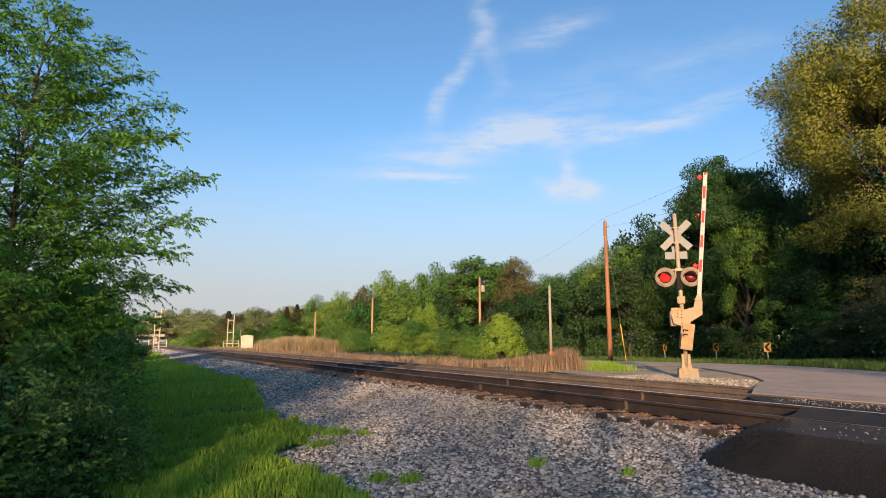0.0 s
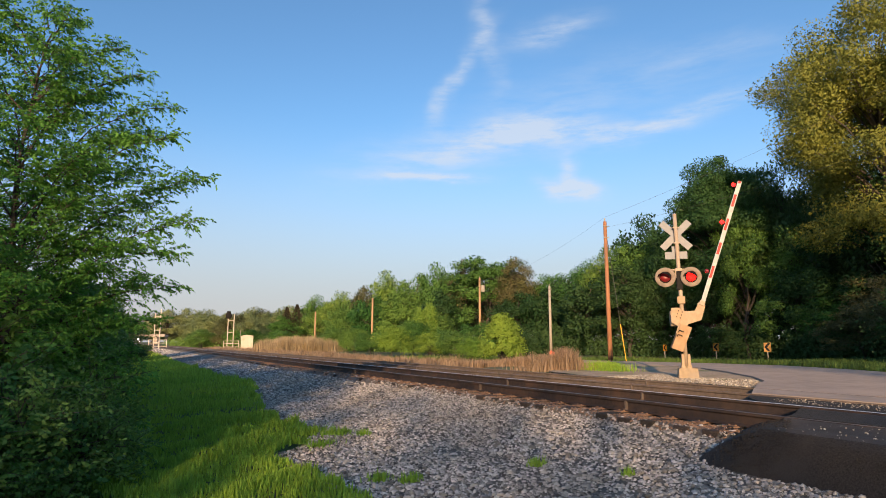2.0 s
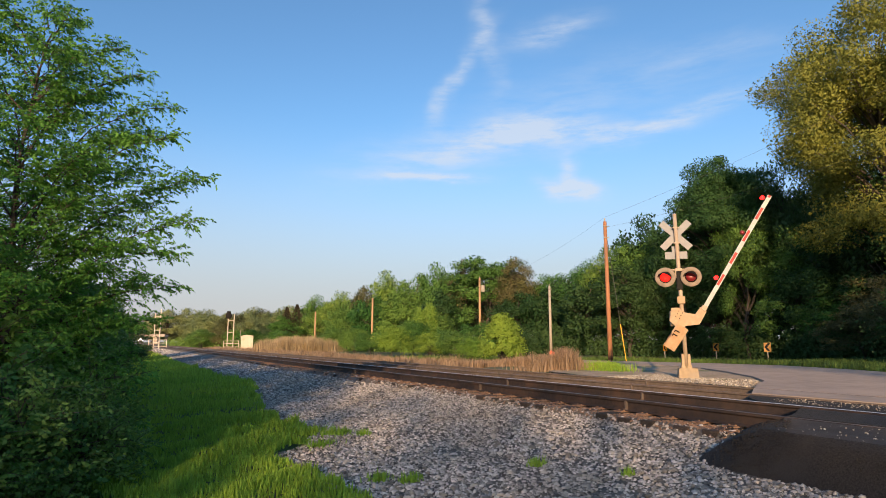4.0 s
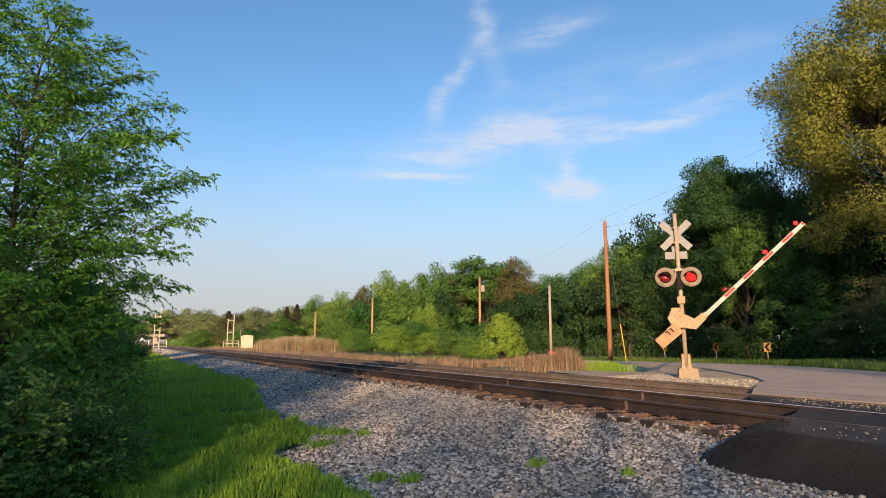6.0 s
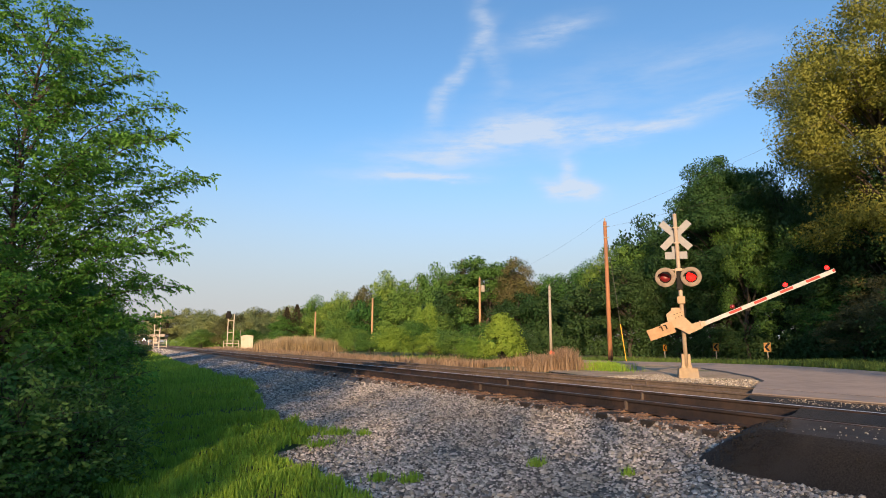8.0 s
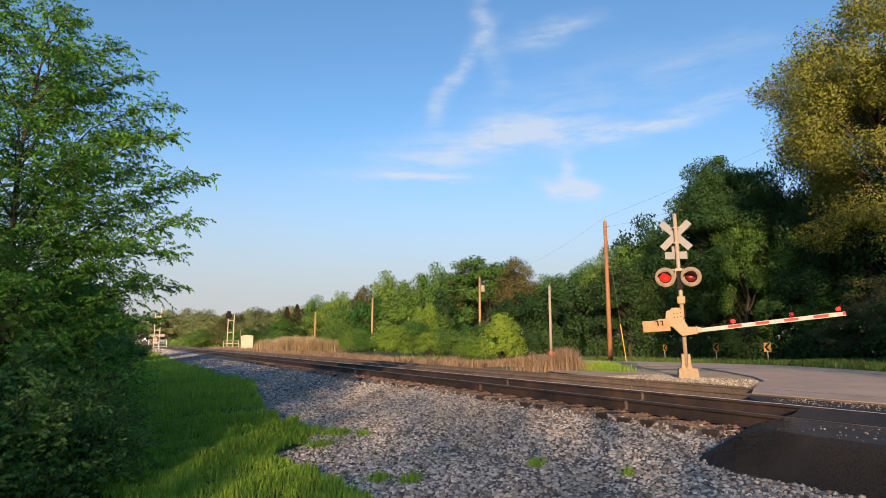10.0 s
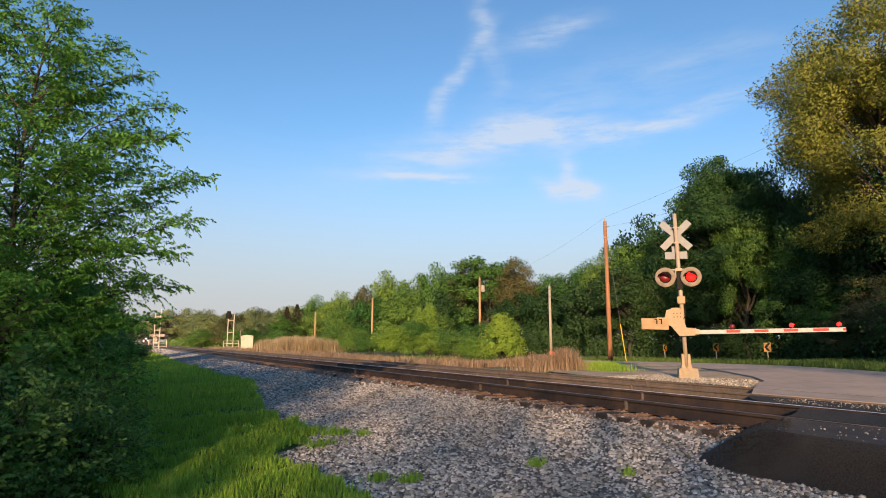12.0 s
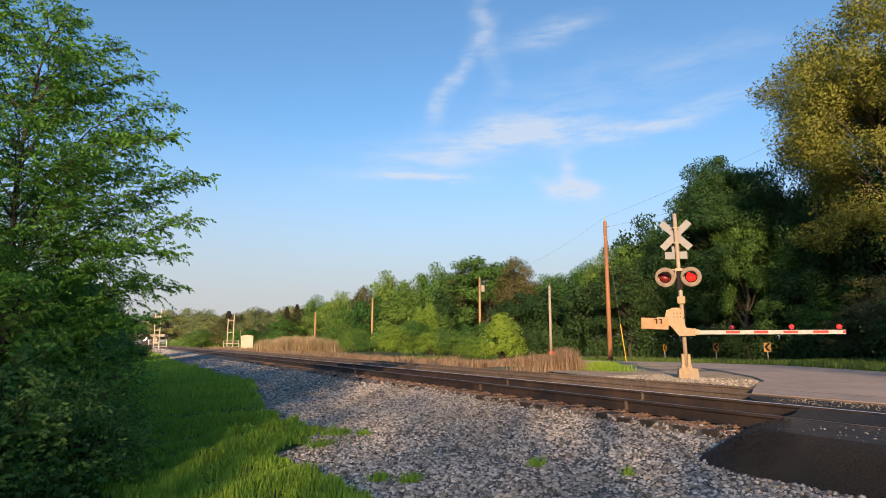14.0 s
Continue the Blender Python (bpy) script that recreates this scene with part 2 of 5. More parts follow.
def data(name, bm, mat):
    me = bpy.data.meshes.new(name)
    bm.to_mesh(me)
    bm.free()
    for x in (mat if isinstance(mat, (list, tuple)) else [mat]):
        me.materials.append(x)
    return me


def part(name, bm, mat, parent=None, label="", at=None):
    ob = new(name, data(name, bm, mat) if isinstance(bm, bmesh.types.BMesh) else bm)
    ob.parent = parent
    if at is not None:
        ob.matrix_basis = at
    return tagged(ob, label)


def thing(name, at, label, category, group="", kind=""):
    ob = new(name)
    ob.empty_display_size = 0.2
    ob.matrix_basis = at
    return tagged(ob, label, category, group, kind)


def mesh_np(name, V, F, mats, mi=None, normals=None):
    """A mesh from numpy arrays: V (n, 3), F (m, k); normals: one for each vertex, for rounded masses of leaves."""
    me = bpy.data.meshes.new(name)
    k = F.shape[1]
    me.vertices.add(len(V))
    me.vertices.foreach_set("co", np.ascontiguousarray(V, dtype=np.float32).ravel())
    me.loops.add(F.size)
    me.loops.foreach_set("vertex_index", np.ascontiguousarray(F, dtype=np.int32).ravel())
    me.polygons.add(len(F))
    me.polygons.foreach_set("loop_start", np.arange(0, F.size, k, dtype=np.int32))
    me.polygons.foreach_set("loop_total", np.full(len(F), k, dtype=np.int32))
    if mi is not None:
        me.polygons.foreach_set("material_index", np.ascontiguousarray(mi, dtype=np.int32))
    for x in mats:
        me.materials.append(x)
    me.update(calc_edges=True)
    me.validate()
    if normals is not None:
        me.normals_split_custom_set_from_vertices(np.ascontiguousarray(normals, dtype=np.float32))
    return me


# ---- the lie of the land: p across the tracks (away from the eye), a along them ----
TURN = radians(28.5)
NX, NY, UX, UY = math.cos(TURN), math.sin(TURN), -math.sin(TURN), math.cos(TURN)
ALONG = Matrix.Rotation(TURN, 4, "Z")          # local x across the track, local y along it


def xy(p, a):
    return p * NX + a * UX, p * NY + a * UY


def pa(x, y):
    return x * NX + y * NY, x * UX + y * UY


def ramp01(v, lo, hi):
    t = min(1.0, max(0.0, (v - lo) / (hi - lo)))
    return t * t * (3 - 2 * t)


PROFILE_P = [-400, -12, -3, 0.5, 2.3, 4.6, 5.9, 6.7, 7.02, 7.12, 14.4, 15.6, 18, 40, 2000]
PROFILE_Z = [-1.2, -1.2, -1.15, -0.95, -0.74, -0.62, -0.47, -0.36, -0.325, -0.23, -0.36, -0.55, -0.55, -0.5, -0.5]


def ground_z(x, y):
    p, a = pa(x, y)
    z = float(np.interp(p, PROFILE_P, PROFILE_Z))
    if p > 14.4:                                   # level made up beside the road
        near = (1 - ramp01(a, 17, 27)) * 1.0
        near = max(near, 1 - ramp01(math.hypot(x - 8.5, y - 26), 7, 10))
        z = z * (1 - near) + -0.29 * near
    if p < 6 and a < 3:
        k = 1 - ramp01(a, -4, 3)
        z = z * (1 - k) + min(z, -0.62) * k
    z += 0.04 * noise.noise(Vector((x * 0.35, y * 0.35, 1.0))) * (1 if not 6.6 < p < 14.6 else 0.2)
    return z


def edge_p(a):
    """Where the grass ends and the stone begins, on the eye's side of the track."""
    e = float(np.interp(a, [-20, 3, 6.5, 9.3, 9.9, 10.6, 14, 20, 24, 30, 42, 70, 200], [1.7, 1.9, 2.45, 2.2, 2.9, 3.25, 3.2, 4.1, 4.75, 4.3, 4.3, 4.9, 5.2]))
    return e + 0.22 * noise.noise(Vector((a * 0.9, 0, 3.0)))


def sheet(name, ps, as_, zf, mat, lift=0.0, keep=None):
    V, F, idx = [], [], {}
    for i, p in enumerate(ps):
        for j, a in enumerate(as_):
            pp = p(a) if callable(p) else p
            x, y = xy(pp, a)
            V.append((x, y, zf(x, y) + lift))
    n = len(as_)
    F = [(i * n + j, (i + 1) * n + j, (i + 1) * n + j + 1, i * n + j + 1) for i in range(len(ps) - 1) for j in range(n - 1)]
    me = bpy.data.meshes.new(name)
    me.from_pydata(V, [], F)
    me.materials.append(mat)
    for f in me.polygons:
        f.use_smooth = True
    return new(name, me)


A_STEPS = [-1500, -500, -200, -90, -45, -25] + [-16 + 1.0 * i for i in range(80)] + [70, 80, 95, 115, 140, 180, 240, 340, 500, 900, 2000]
P_STEPS = [-1500, -400, -120, -50, -25, -14, -10, -7, -5, -4, -3, -2, -1, 0, 0.6, 1.2, 1.8, 2.4, 3, 3.6, 4.2, 4.8, 5.3, 5.9, 6.3, 6.7, 7.02, 7.12, 8.5, 10.5, 12.5, 14.4, 15, 15.6, 16.5, 18,
           20, 23, 26, 30, 35, 41, 50, 62, 80, 110, 160, 250, 420, 800, 2000]
tagged(sheet("ground", P_STEPS, A_STEPS, ground_z, SOIL), "earth and low weeds reaching to the horizon", "ground", kind="structure")


def bed_z(x, y):
    return ground_z(x, y) + min(0.10, max(0.0, (pa(x, y)[1] - 35) * 0.003))


BED_A = [-14 + 0.7 * i for i in range(100)] + [60, 70, 85, 100, 130, 170, 220, 300, 420]
bed_cols = [edge_p] + [(lambda a, t=t: edge_p(a) + (5.6 - edge_p(a)) * t) for t in (0.25, 0.5, 0.75)] + [5.9, 6.3, 6.7, 7.02, 7.12, 9, 11, 13, 14.4, 15.1]
tagged(sheet("ballast_bed", bed_cols, BED_A, bed_z, BED, 0.014), "grey crushed stone bed under the railway", "ballast", kind="structure")

# ---- road ----
ROAD_Z_P, ROAD_Z = [-40, 5, 6.2, 9.3, 11.5, 14, 17, 40], [-0.6, -0.10, 0.0, 0.005, -0.11, -0.12, -0.14, -0.22]


def road_z(x, y):
    p, a = pa(x, y)
    return float(np.interp(p, ROAD_Z_P, ROAD_Z)) - 0.10 * ramp01(a, 16, 30)


def left_a(p):
    return float(np.interp(p, [5.9, 6.3, 7.6, 9.0, 9.4, 10.6, 11.8, 13.2, 14.5, 16.3], [3.8, 4.15, 4.85, 5.45, 6.3, 7.5, 8.2, 9.1, 9.9, 10.9]))


GAUGE, RAIL_D, RAIL_B, LOW = 1.51, 7.62, 11.75, -0.12
RAILS = [RAIL_D, RAIL_D + GAUGE, RAIL_B, RAIL_B + GAUGE]


def strip(bm, rows, thick=0.25):
    """A slab: rows of (left, right) points at its top, closed underneath."""
    k = 14
    grid = []
    for l, r in rows:
        l, r = Vector(l), Vector(r)
        grid.append([bm.verts.new(l.lerp(r, i / k)) for i in range(k + 1)])
    low = [[bm.verts.new(v.co - Vector((0, 0, thick))) for v in row] for row in grid]
    for a, b in zip(grid, grid[1:]):
        for i in range(k):
            bm.faces.new((a[i], a[i + 1], b[i + 1], b[i]))
    for a, b, c, d in zip(grid, grid[1:], low, low[1:]):
        bm.faces.new((a[0], b[0], d[0], c[0]))
        bm.faces.new((b[-1], a[-1], c[-1], d[-1]))
    for row, lo in ((grid[0], low[0]), (grid[-1], low[-1])):
        for i in range(k):
            bm.faces.new((row[i], lo[i], lo[i + 1], row[i + 1]))
    bmesh.ops.recalc_face_normals(bm, faces=bm.faces)
    return bm


road = thing("road", Matrix(), "worn two-lane asphalt road crossing the railway", "road", kind="structure")


def crossing_panels():
    names = [(6.35, RAILS[0] - 0.05, WORN_ASPHALT), (RAILS[0] + 0.12, RAILS[1] - 0.12, SHADED_ASPHALT), (RAILS[1] + 0.05, RAILS[2] - 0.05, SHADED_ASPHALT),
             (RAILS[2] + 0.12, RAILS[3] - 0.12, ASPHALT), (RAILS[3] + 0.05, 16.4, ASPHALT)]
    for lo, hi, mat in names:
        rows = []
        for t in range(5):
            p = lo + (hi - lo) * t / 4
            l, r = xy(p, left_a(p)), xy(p, -14)
            z = road_z(*l)
            wob = (0.015 * math.sin(t * 2.1 + lo) - 0.02) * (mat is not ASPHALT)
            rows.append(((l[0], l[1], z + wob), (r[0], r[1], z)))
        part("panel", strip(bmesh.new(), rows), mat, road)
    # sloping shoulder of dark asphalt beside the near rail, its colour darkened further for shade
    bm = bmesh.new()
    prof = [(6.35, 0.0), (6.30, -0.025), (6.23, -0.08), (6.17, -0.16), (6.11, -0.26), (6.05, -0.38), (5.97, -0.56)]
    cols = []
    steps = [0.0, 0.04, 0.1] + [0.2 + 0.8 * i / 40 for i in range(161)]
    for s in steps:
        col = []
        for i, (p, z) in enumerate(prof):
            a0 = 4.35 + 0.06 * i
            a = a0 + (-14 - a0) * s
            x, y = xy(p + 0.05 * noise.noise(Vector((a * 1.3, i, 0))), a)
            jag = 0.03 * noise.noise(Vector((a * 3.1, p * 5, 4.0))) + 0.035 * noise.noise(Vector((a * 9.0, p * 16, 2.0)))
            col.append(bm.verts.new((x, y, z + (jag if i > 1 else 0) - (0.03 * i if s == 0 else 0))))
        cols.append(col)
    for a, b in zip(cols, cols[1:]):
        for i in range(len(prof) - 1):
            bm.faces.new((a[i], a[i + 1], b[i + 1], b[i]))
    # left end of the shoulder
    grid = []
    for i in range(9):
        t = i / 8
        p = 6.30 + 1.25 * t
        row = []
        for j in range(9):
            v = j / 8
            a = left_a(p) - 0.12 + (1.12 - 0.15 * t) * v
            x, y = xy(p - 0.10 * (1 - t) * v, a)
            lump = 0.03 * noise.noise(Vector((x * 6, y * 6, 1.0))) * (0 < j)
            row.append(bm.verts.new((x, y, 0.004 - 0.03 * t - (0.50 - 0.12 * t) * v ** 1.9 + lump)))
        grid.append(row)
    foot = []
    for j in range(9):                              # closes the corner towards the slope
        v = j / 8
        x, y = xy(6.02 - 0.02 * v, 4.05 + 1.05 * v)
        foot.append(bm.verts.new((x, y, -0.50 - 0.05 * v)))
    grid.insert(0, foot)
    for a, b in zip(grid, grid[1:]):
        for j in range(8):
            bm.faces.new((a[j], a[j + 1], b[j + 1], b[j]))
    bmesh.ops.recalc_face_normals(bm, faces=bm.faces)
    part("shoulder", smooth(bm), SHADED_ASPHALT, road, "rough dark asphalt shoulder sloping to the gravel, darkened further for shade")
    # the rest of the road, bending away behind the signal
    inner = [xy(16.3, 10.9), (9.9, 19.5), (10.6, 22.5), (11.2, 26.5), (11.0, 30.5), (9.8, 34.0), (7.0, 36.8), (4.0, 38.8)]
    outer = [xy(16.3, -14), (21.0, 9.0), (16.2, 19.5), (16.6, 25.5), (16.6, 30.0), (15.2, 34.0), (12.0, 38.0), (7.5, 42.0)]
    rows = []
    for (i0, o0), (i1, o1) in zip(zip(inner, outer), list(zip(inner, outer))[1:]):
        for t in range(4):
            l = Vector(i0).lerp(Vector(i1), t / 4)
            r = Vector(o0).lerp(Vector(o1), t / 4)
            rows.append(((l.x, l.y, road_z(l.x, l.y) - 0.006), (r.x, r.y, road_z(*l) - 0.006)))
    part("carriageway", strip(bmesh.new(), rows, 0.4), ASPHALT, road)
    rows = [((*xy(p, -2.2), -0.1 - 0.06 * (6.3 - p)), (*xy(p, -13), -0.1 - 0.06 * (6.3 - p))) for p in (5.6, 0, -8, -20, -40)]
    part("approach", strip(bmesh.new(), rows, 0.4), ASPHALT, road)


crossing_panels()

# ---- tracks ----
RAIL_SECTION = [(-0.036, 0.0), (-0.037, -0.035), (-0.02, -0.048), (-0.009, -0.06), (-0.009, -0.15), (-0.03, -0.165), (-0.075, -0.178), (-0.075, -0.186)]


def rail_mesh(a0, a1, web, top):
    sec = RAIL_SECTION + [(-x, z) for x, z in reversed(RAIL_SECTION)]
    V, F, MI = [], [], []
    ys = [a0, a1]
    k = len(sec)
    for y in ys:
        V += [(x, y, z) for x, z in sec]
    for i in range(k):
        j = (i + 1) % k
        F.append((i, j, k + j, k + i))
        MI.append(1 if i == k - 1 else 0)
    me = bpy.data.meshes.new("rail")
    me.from_pydata(V, [], F + [tuple(range(k)), tuple(range(2 * k - 1, k - 1, -1))])
    me.materials.append(web)
    me.materials.append(top)
    for f, m in zip(me.polygons, MI + [0, 0]):
        f.material_index = m
    return me


def track(p_near, z, label, ties, a_first):
    t = thing("railway_track", Matrix.Translation((*xy(p_near + GAUGE / 2, 0), z)) @ ALONG, label, "railway track", "double track line")
    near = p_near < 9
    for s in (-1, 1):
        me = rail_mesh(-60, 620, RUST if near else GREY_RUST, SHINE if near and s > 0 else DULL_SHINE)
        part("rail", me, None, t, "brown rusted steel rail with a polished running surface", pose(s * GAUGE / 2, 0, 0))
    tie = data("sleeper", box(bmesh.new(), 2.6, 0.23, 0.18, None, 0.012), TIE)
    plate = bmesh.new()
    box(plate, 0.36, 0.19, 0.022, None, 0.004)
    for sx in (-1, 1):
        for sy in (-0.05, 0.05):
            box(plate, 0.026, 0.02, 0.024, pose(sx * 0.088, sy, 0.016))
    plate = data("tie_plate", plate, PLATE)
    bar = bmesh.new()
    box(bar, 0.05, 0.040, 0.135, None, 0.006)
    box(bar, 0.07, 0.055, 0.025, pose(0, 0, -0.065), 0.006)
    bar = data("rail_clip", bar, GREY_RUST)
    rnd = random.Random(5)
    for i in range(ties):
        y = a_first + 0.52 * i + rnd.uniform(-0.03, 0.03)
        part("sleeper", tie, None, t, "", pose(rnd.uniform(-0.06, 0.06), y, -0.30 + rnd.uniform(-0.012, 0.006), 0, 0, rnd.uniform(-1.2, 1.2)))
        if i < 70 and p_near < 9:
            for s in (-1, 1):
                part("tie_plate", plate, None, t, "", pose(s * GAUGE / 2, y, -0.197))
    return t, bar


near_track, clip_mesh = track(RAIL_D, 0.0, "near railway track with brown rails on dark wooden sleepers", 180, 4.0)
far_track, _ = track(RAIL_B, LOW, "far railway track with brown rails on dark wooden sleepers", 60, 8.0)
for trk, spots in ((near_track, [(-1, 7.57), (1, 8.64), (-1, 12.15), (1, 13.23), (-1, 20.5), (1, 27.0)]), (far_track, [(-1, 11.48), (1, 12.38), (-1, 24.0)])):
    for s, y in spots:
        part("rail_clip", clip_mesh, None, trk, "small pale bond clip on the rail web", pose(s * GAUGE / 2 - 0.03, y, -0.095))


# ---- crossing signal with its gate ----
SIG = Matrix.Translation((7.83, 19.63, -0.27)) @ pose(0, 0, 0, 0, 0, -16)
signal = thing("crossing_signal", SIG, "railway crossing signal mast with crossbuck, red lamps and a lowering gate", "crossing signal")
MX = -0.05      # the mast stands a little off the middle of its footing


def lathe(bm, prof, m, seg=28):
    """A turned body: prof of (radius, height), about the local z of m."""
    rings = []
    for r, z in prof:
        rings.append([bm.verts.new(m @ Vector((r * math.cos(2 * math.pi * i / seg), r * math.sin(2 * math.pi * i / seg), z))) for i in range(seg)])
    for a, b in zip(rings, rings[1:]):
        for i in range(seg):
            bm.faces.new((a[i], a[(i + 1) % seg], b[(i + 1) % seg], b[i]))
    for ring in (rings[0], rings[-1]):
        bm.faces.new(ring)
    bmesh.ops.recalc_face_normals(bm, faces=bm.faces)
    return bm


FACE = pose(0, 0, 0, 90, 0, 0)      # local z turned to -y, towards the eye


def signal_mast():
    # footing, flared downwards
    bm = bmesh.new()
    r = bmesh.ops.create_cone(bm, cap_ends=True, segments=4, radius1=0.47, radius2=0.395, depth=0.62, matrix=pose(0.04, 0, 0.07, 0, 0, 45))
    bmesh.ops.bevel(bm, geom=bm.edges[:], offset=0.015, segments=2, affect="EDGES")
    part("footing", bm, CONCRETE, signal, "cast concrete footing block")
    bm = bmesh.new()
    rod(bm, (MX + 0.06, 0, 0.36), (MX - 0.03, 0, 5.42), 0.067, 0.060, 20)
    part("mast", smooth(bm), SILVER, signal, "round aluminium-painted steel mast")
    bm = bmesh.new()
    rod(bm, (MX - 0.03, 0, 5.40), (MX - 0.03, 0, 5.45), 0.069, 0.05, 20)
    part("mast_cap", bm, SILVER, signal)
    # cast base shroud, split in two halves with bolts
    for s in (-1, 1):
        bm = bmesh.new()
        box(bm, 0.09, 0.20, 0.44, pose(MX + 0.055 + s * 0.09, 0, 0.61), 0.015)
        box(bm, 0.15, 0.30, 0.05, pose(MX + 0.055 + s * 0.09, 0, 0.40), 0.01)
        part("base_casting", bm, HOUSING, signal)
        for y in (-0.13, 0.13):
            bm = bmesh.new()
            rod(bm, (MX + 0.055 + s * 0.14, y, 0.36), (MX + 0.055 + s * 0.14, y, 0.49), 0.018, seg=6)
            part("bolt", bm, SILVER, signal)
    # crossbuck seen from behind
    for s in (-1, 1):
        bm = bmesh.new()
        box(bm, 1.25, 0.012, 0.228, pose(0, 0, 0, 0, s * 45, 0), 0.004)
        part("crossbuck_blade", bm, SIGN_BACK, signal, "bare grey back of a crossbuck blade", pose(MX - 0.02, 0.11 + 0.014 * s, 4.74))
    for z in (4.46, 4.98):
        bm = bmesh.new()
        box(bm, 0.20, 0.16, 0.035, pose(MX - 0.02, 0.03, z), 0.006)
        part("clamp", bm, SILVER, signal)
    bm = bmesh.new()
    box(bm, 0.70, 0.012, 0.25, pose(MX - 0.04, 0.10, 4.06), 0.005)
    part("track_count_plate", bm, SIGN_BACK, signal, "back of a small white plate")
    bm = bmesh.new()
    box(bm, 0.24, 0.02, 0.22, pose(MX - 0.05, 0.10, 4.26), 0.005)
    part("plate_bracket", bm, SIGN_BACK, signal)
    # cross-arm for the lamps
    bm = bmesh.new()
    rod(bm, (-0.42, -0.06, 3.56), (0.26, -0.06, 3.56), 0.028, seg=10)
    box(bm, 0.22, 0.20, 0.10, pose(MX - 0.01, -0.02, 3.56), 0.02)
    rod(bm, (-0.16, -0.09, 3.30), (-0.16, -0.09, 3.58), 0.022, seg=8)
    rod(bm, (0.06, -0.09, 3.30), (0.06, -0.09, 3.58), 0.022, seg=8)
    part("lamp_arm", bm, SILVER, signal)
    bm = bmesh.new()
    box(bm, 0.19, 0.12, 0.62, pose(MX + 0.0, -0.02, 3.20), 0.03)
    part("terminal_box", bm, BLACK, signal, "dark terminal box behind the lamps")
    for x, y, zz, w, hh in ((MX + 0.02, -0.08, 2.56, 0.22, 0.24), (MX - 0.06, -0.07, 2.57, 0.10, 0.20)):
        bm = bmesh.new()
        box(bm, w, 0.12, hh, pose(x, y, zz), 0.02)
        part("junction_box", bm, HOUSING, signal)
    bm = bmesh.new()
    pts = [(0.05, -0.06, 2.46), (0.075, -0.07, 2.25), (0.06, -0.08, 2.05), (0.0, -0.08, 1.95)]
    for a, b in zip(pts, pts[1:]):
        rod(bm, a, b, 0.014, seg=8)
    part("cable", bm, BLACK, signal)


def flasher(x, name_label):
    """A crossing lamp: round background, hood, housing and a lens drum that shows its lit or its dark face."""
    lamp = new("lamp")
    lamp.parent = signal
    lamp.matrix_basis = pose(x, -0.16, 3.31, 0, 0, 0)
    tagged(lamp, name_label)
    bm = bmesh.new()
    lathe(bm, [(0.318, -0.012), (0.325, 0.0), (0.318, 0.012), (0.19, 0.02), (0.185, -0.012)], FACE, 40)
    part("background", smooth(bm), DISC, lamp, "weathered round background plate")
    bm = bmesh.new()
    lathe(bm, [(0.188, 0.01), (0.192, -0.20), (0.10, -0.30), (0.05, -0.31)], FACE, 28)
    part("housing", smooth(bm), BLACK, lamp)
    # hood: a tapering half tube over the lens
    bm = bmesh.new()
    prev = None
    for i in range(25):
        ang = radians(-12 + 204 * i / 24)
        reach = 0.06 + 0.28 * max(0.0, math.sin(ang)) ** 0.7
        fall = 0.30 * (reach - 0.06)
        c, s = math.cos(ang), math.sin(ang)
        ring = [bm.verts.new((0.192 * c, -0.01, 0.192 * s)), bm.verts.new((0.192 * c, -reach, 0.192 * s - fall)),
                bm.verts.new((0.185 * c, -reach, 0.185 * s - fall)), bm.verts.new((0.185 * c, -0.01, 0.185 * s))]
        if prev:
            for j in range(4):
                bm.faces.new((prev[j], prev[(j + 1) % 4], ring[(j + 1) % 4], ring[j]))
        prev = ring
    bmesh.ops.recalc_face_normals(bm, faces=bm.faces)
    part("hood", smooth(bm), BLACK, lamp, "black visor hood", pose(0, 0, 0, 0, 0, -22))
    bm = bmesh.new()
    lathe(bm, [(0.155, -0.004), (0.155, 0.004), (0.142, 0.018), (0.105, 0.036), (0.06, 0.046), (0.01, 0.05)], FACE, 28)
    lit = len(bm.faces)
    lathe(bm, [(0.155, 0.004), (0.155, -0.004), (0.142, -0.018), (0.105, -0.036), (0.06, -0.046), (0.01, -0.05)], FACE, 28)
    for i, f in enumerate(bm.faces):
        f.material_index = 0 if i < lit else 1
    return part("lens", smooth(bm), [RED_LIT, RED_GLASS], lamp, "red lens that lights in turn with its twin", pose(0, -0.03, 0))


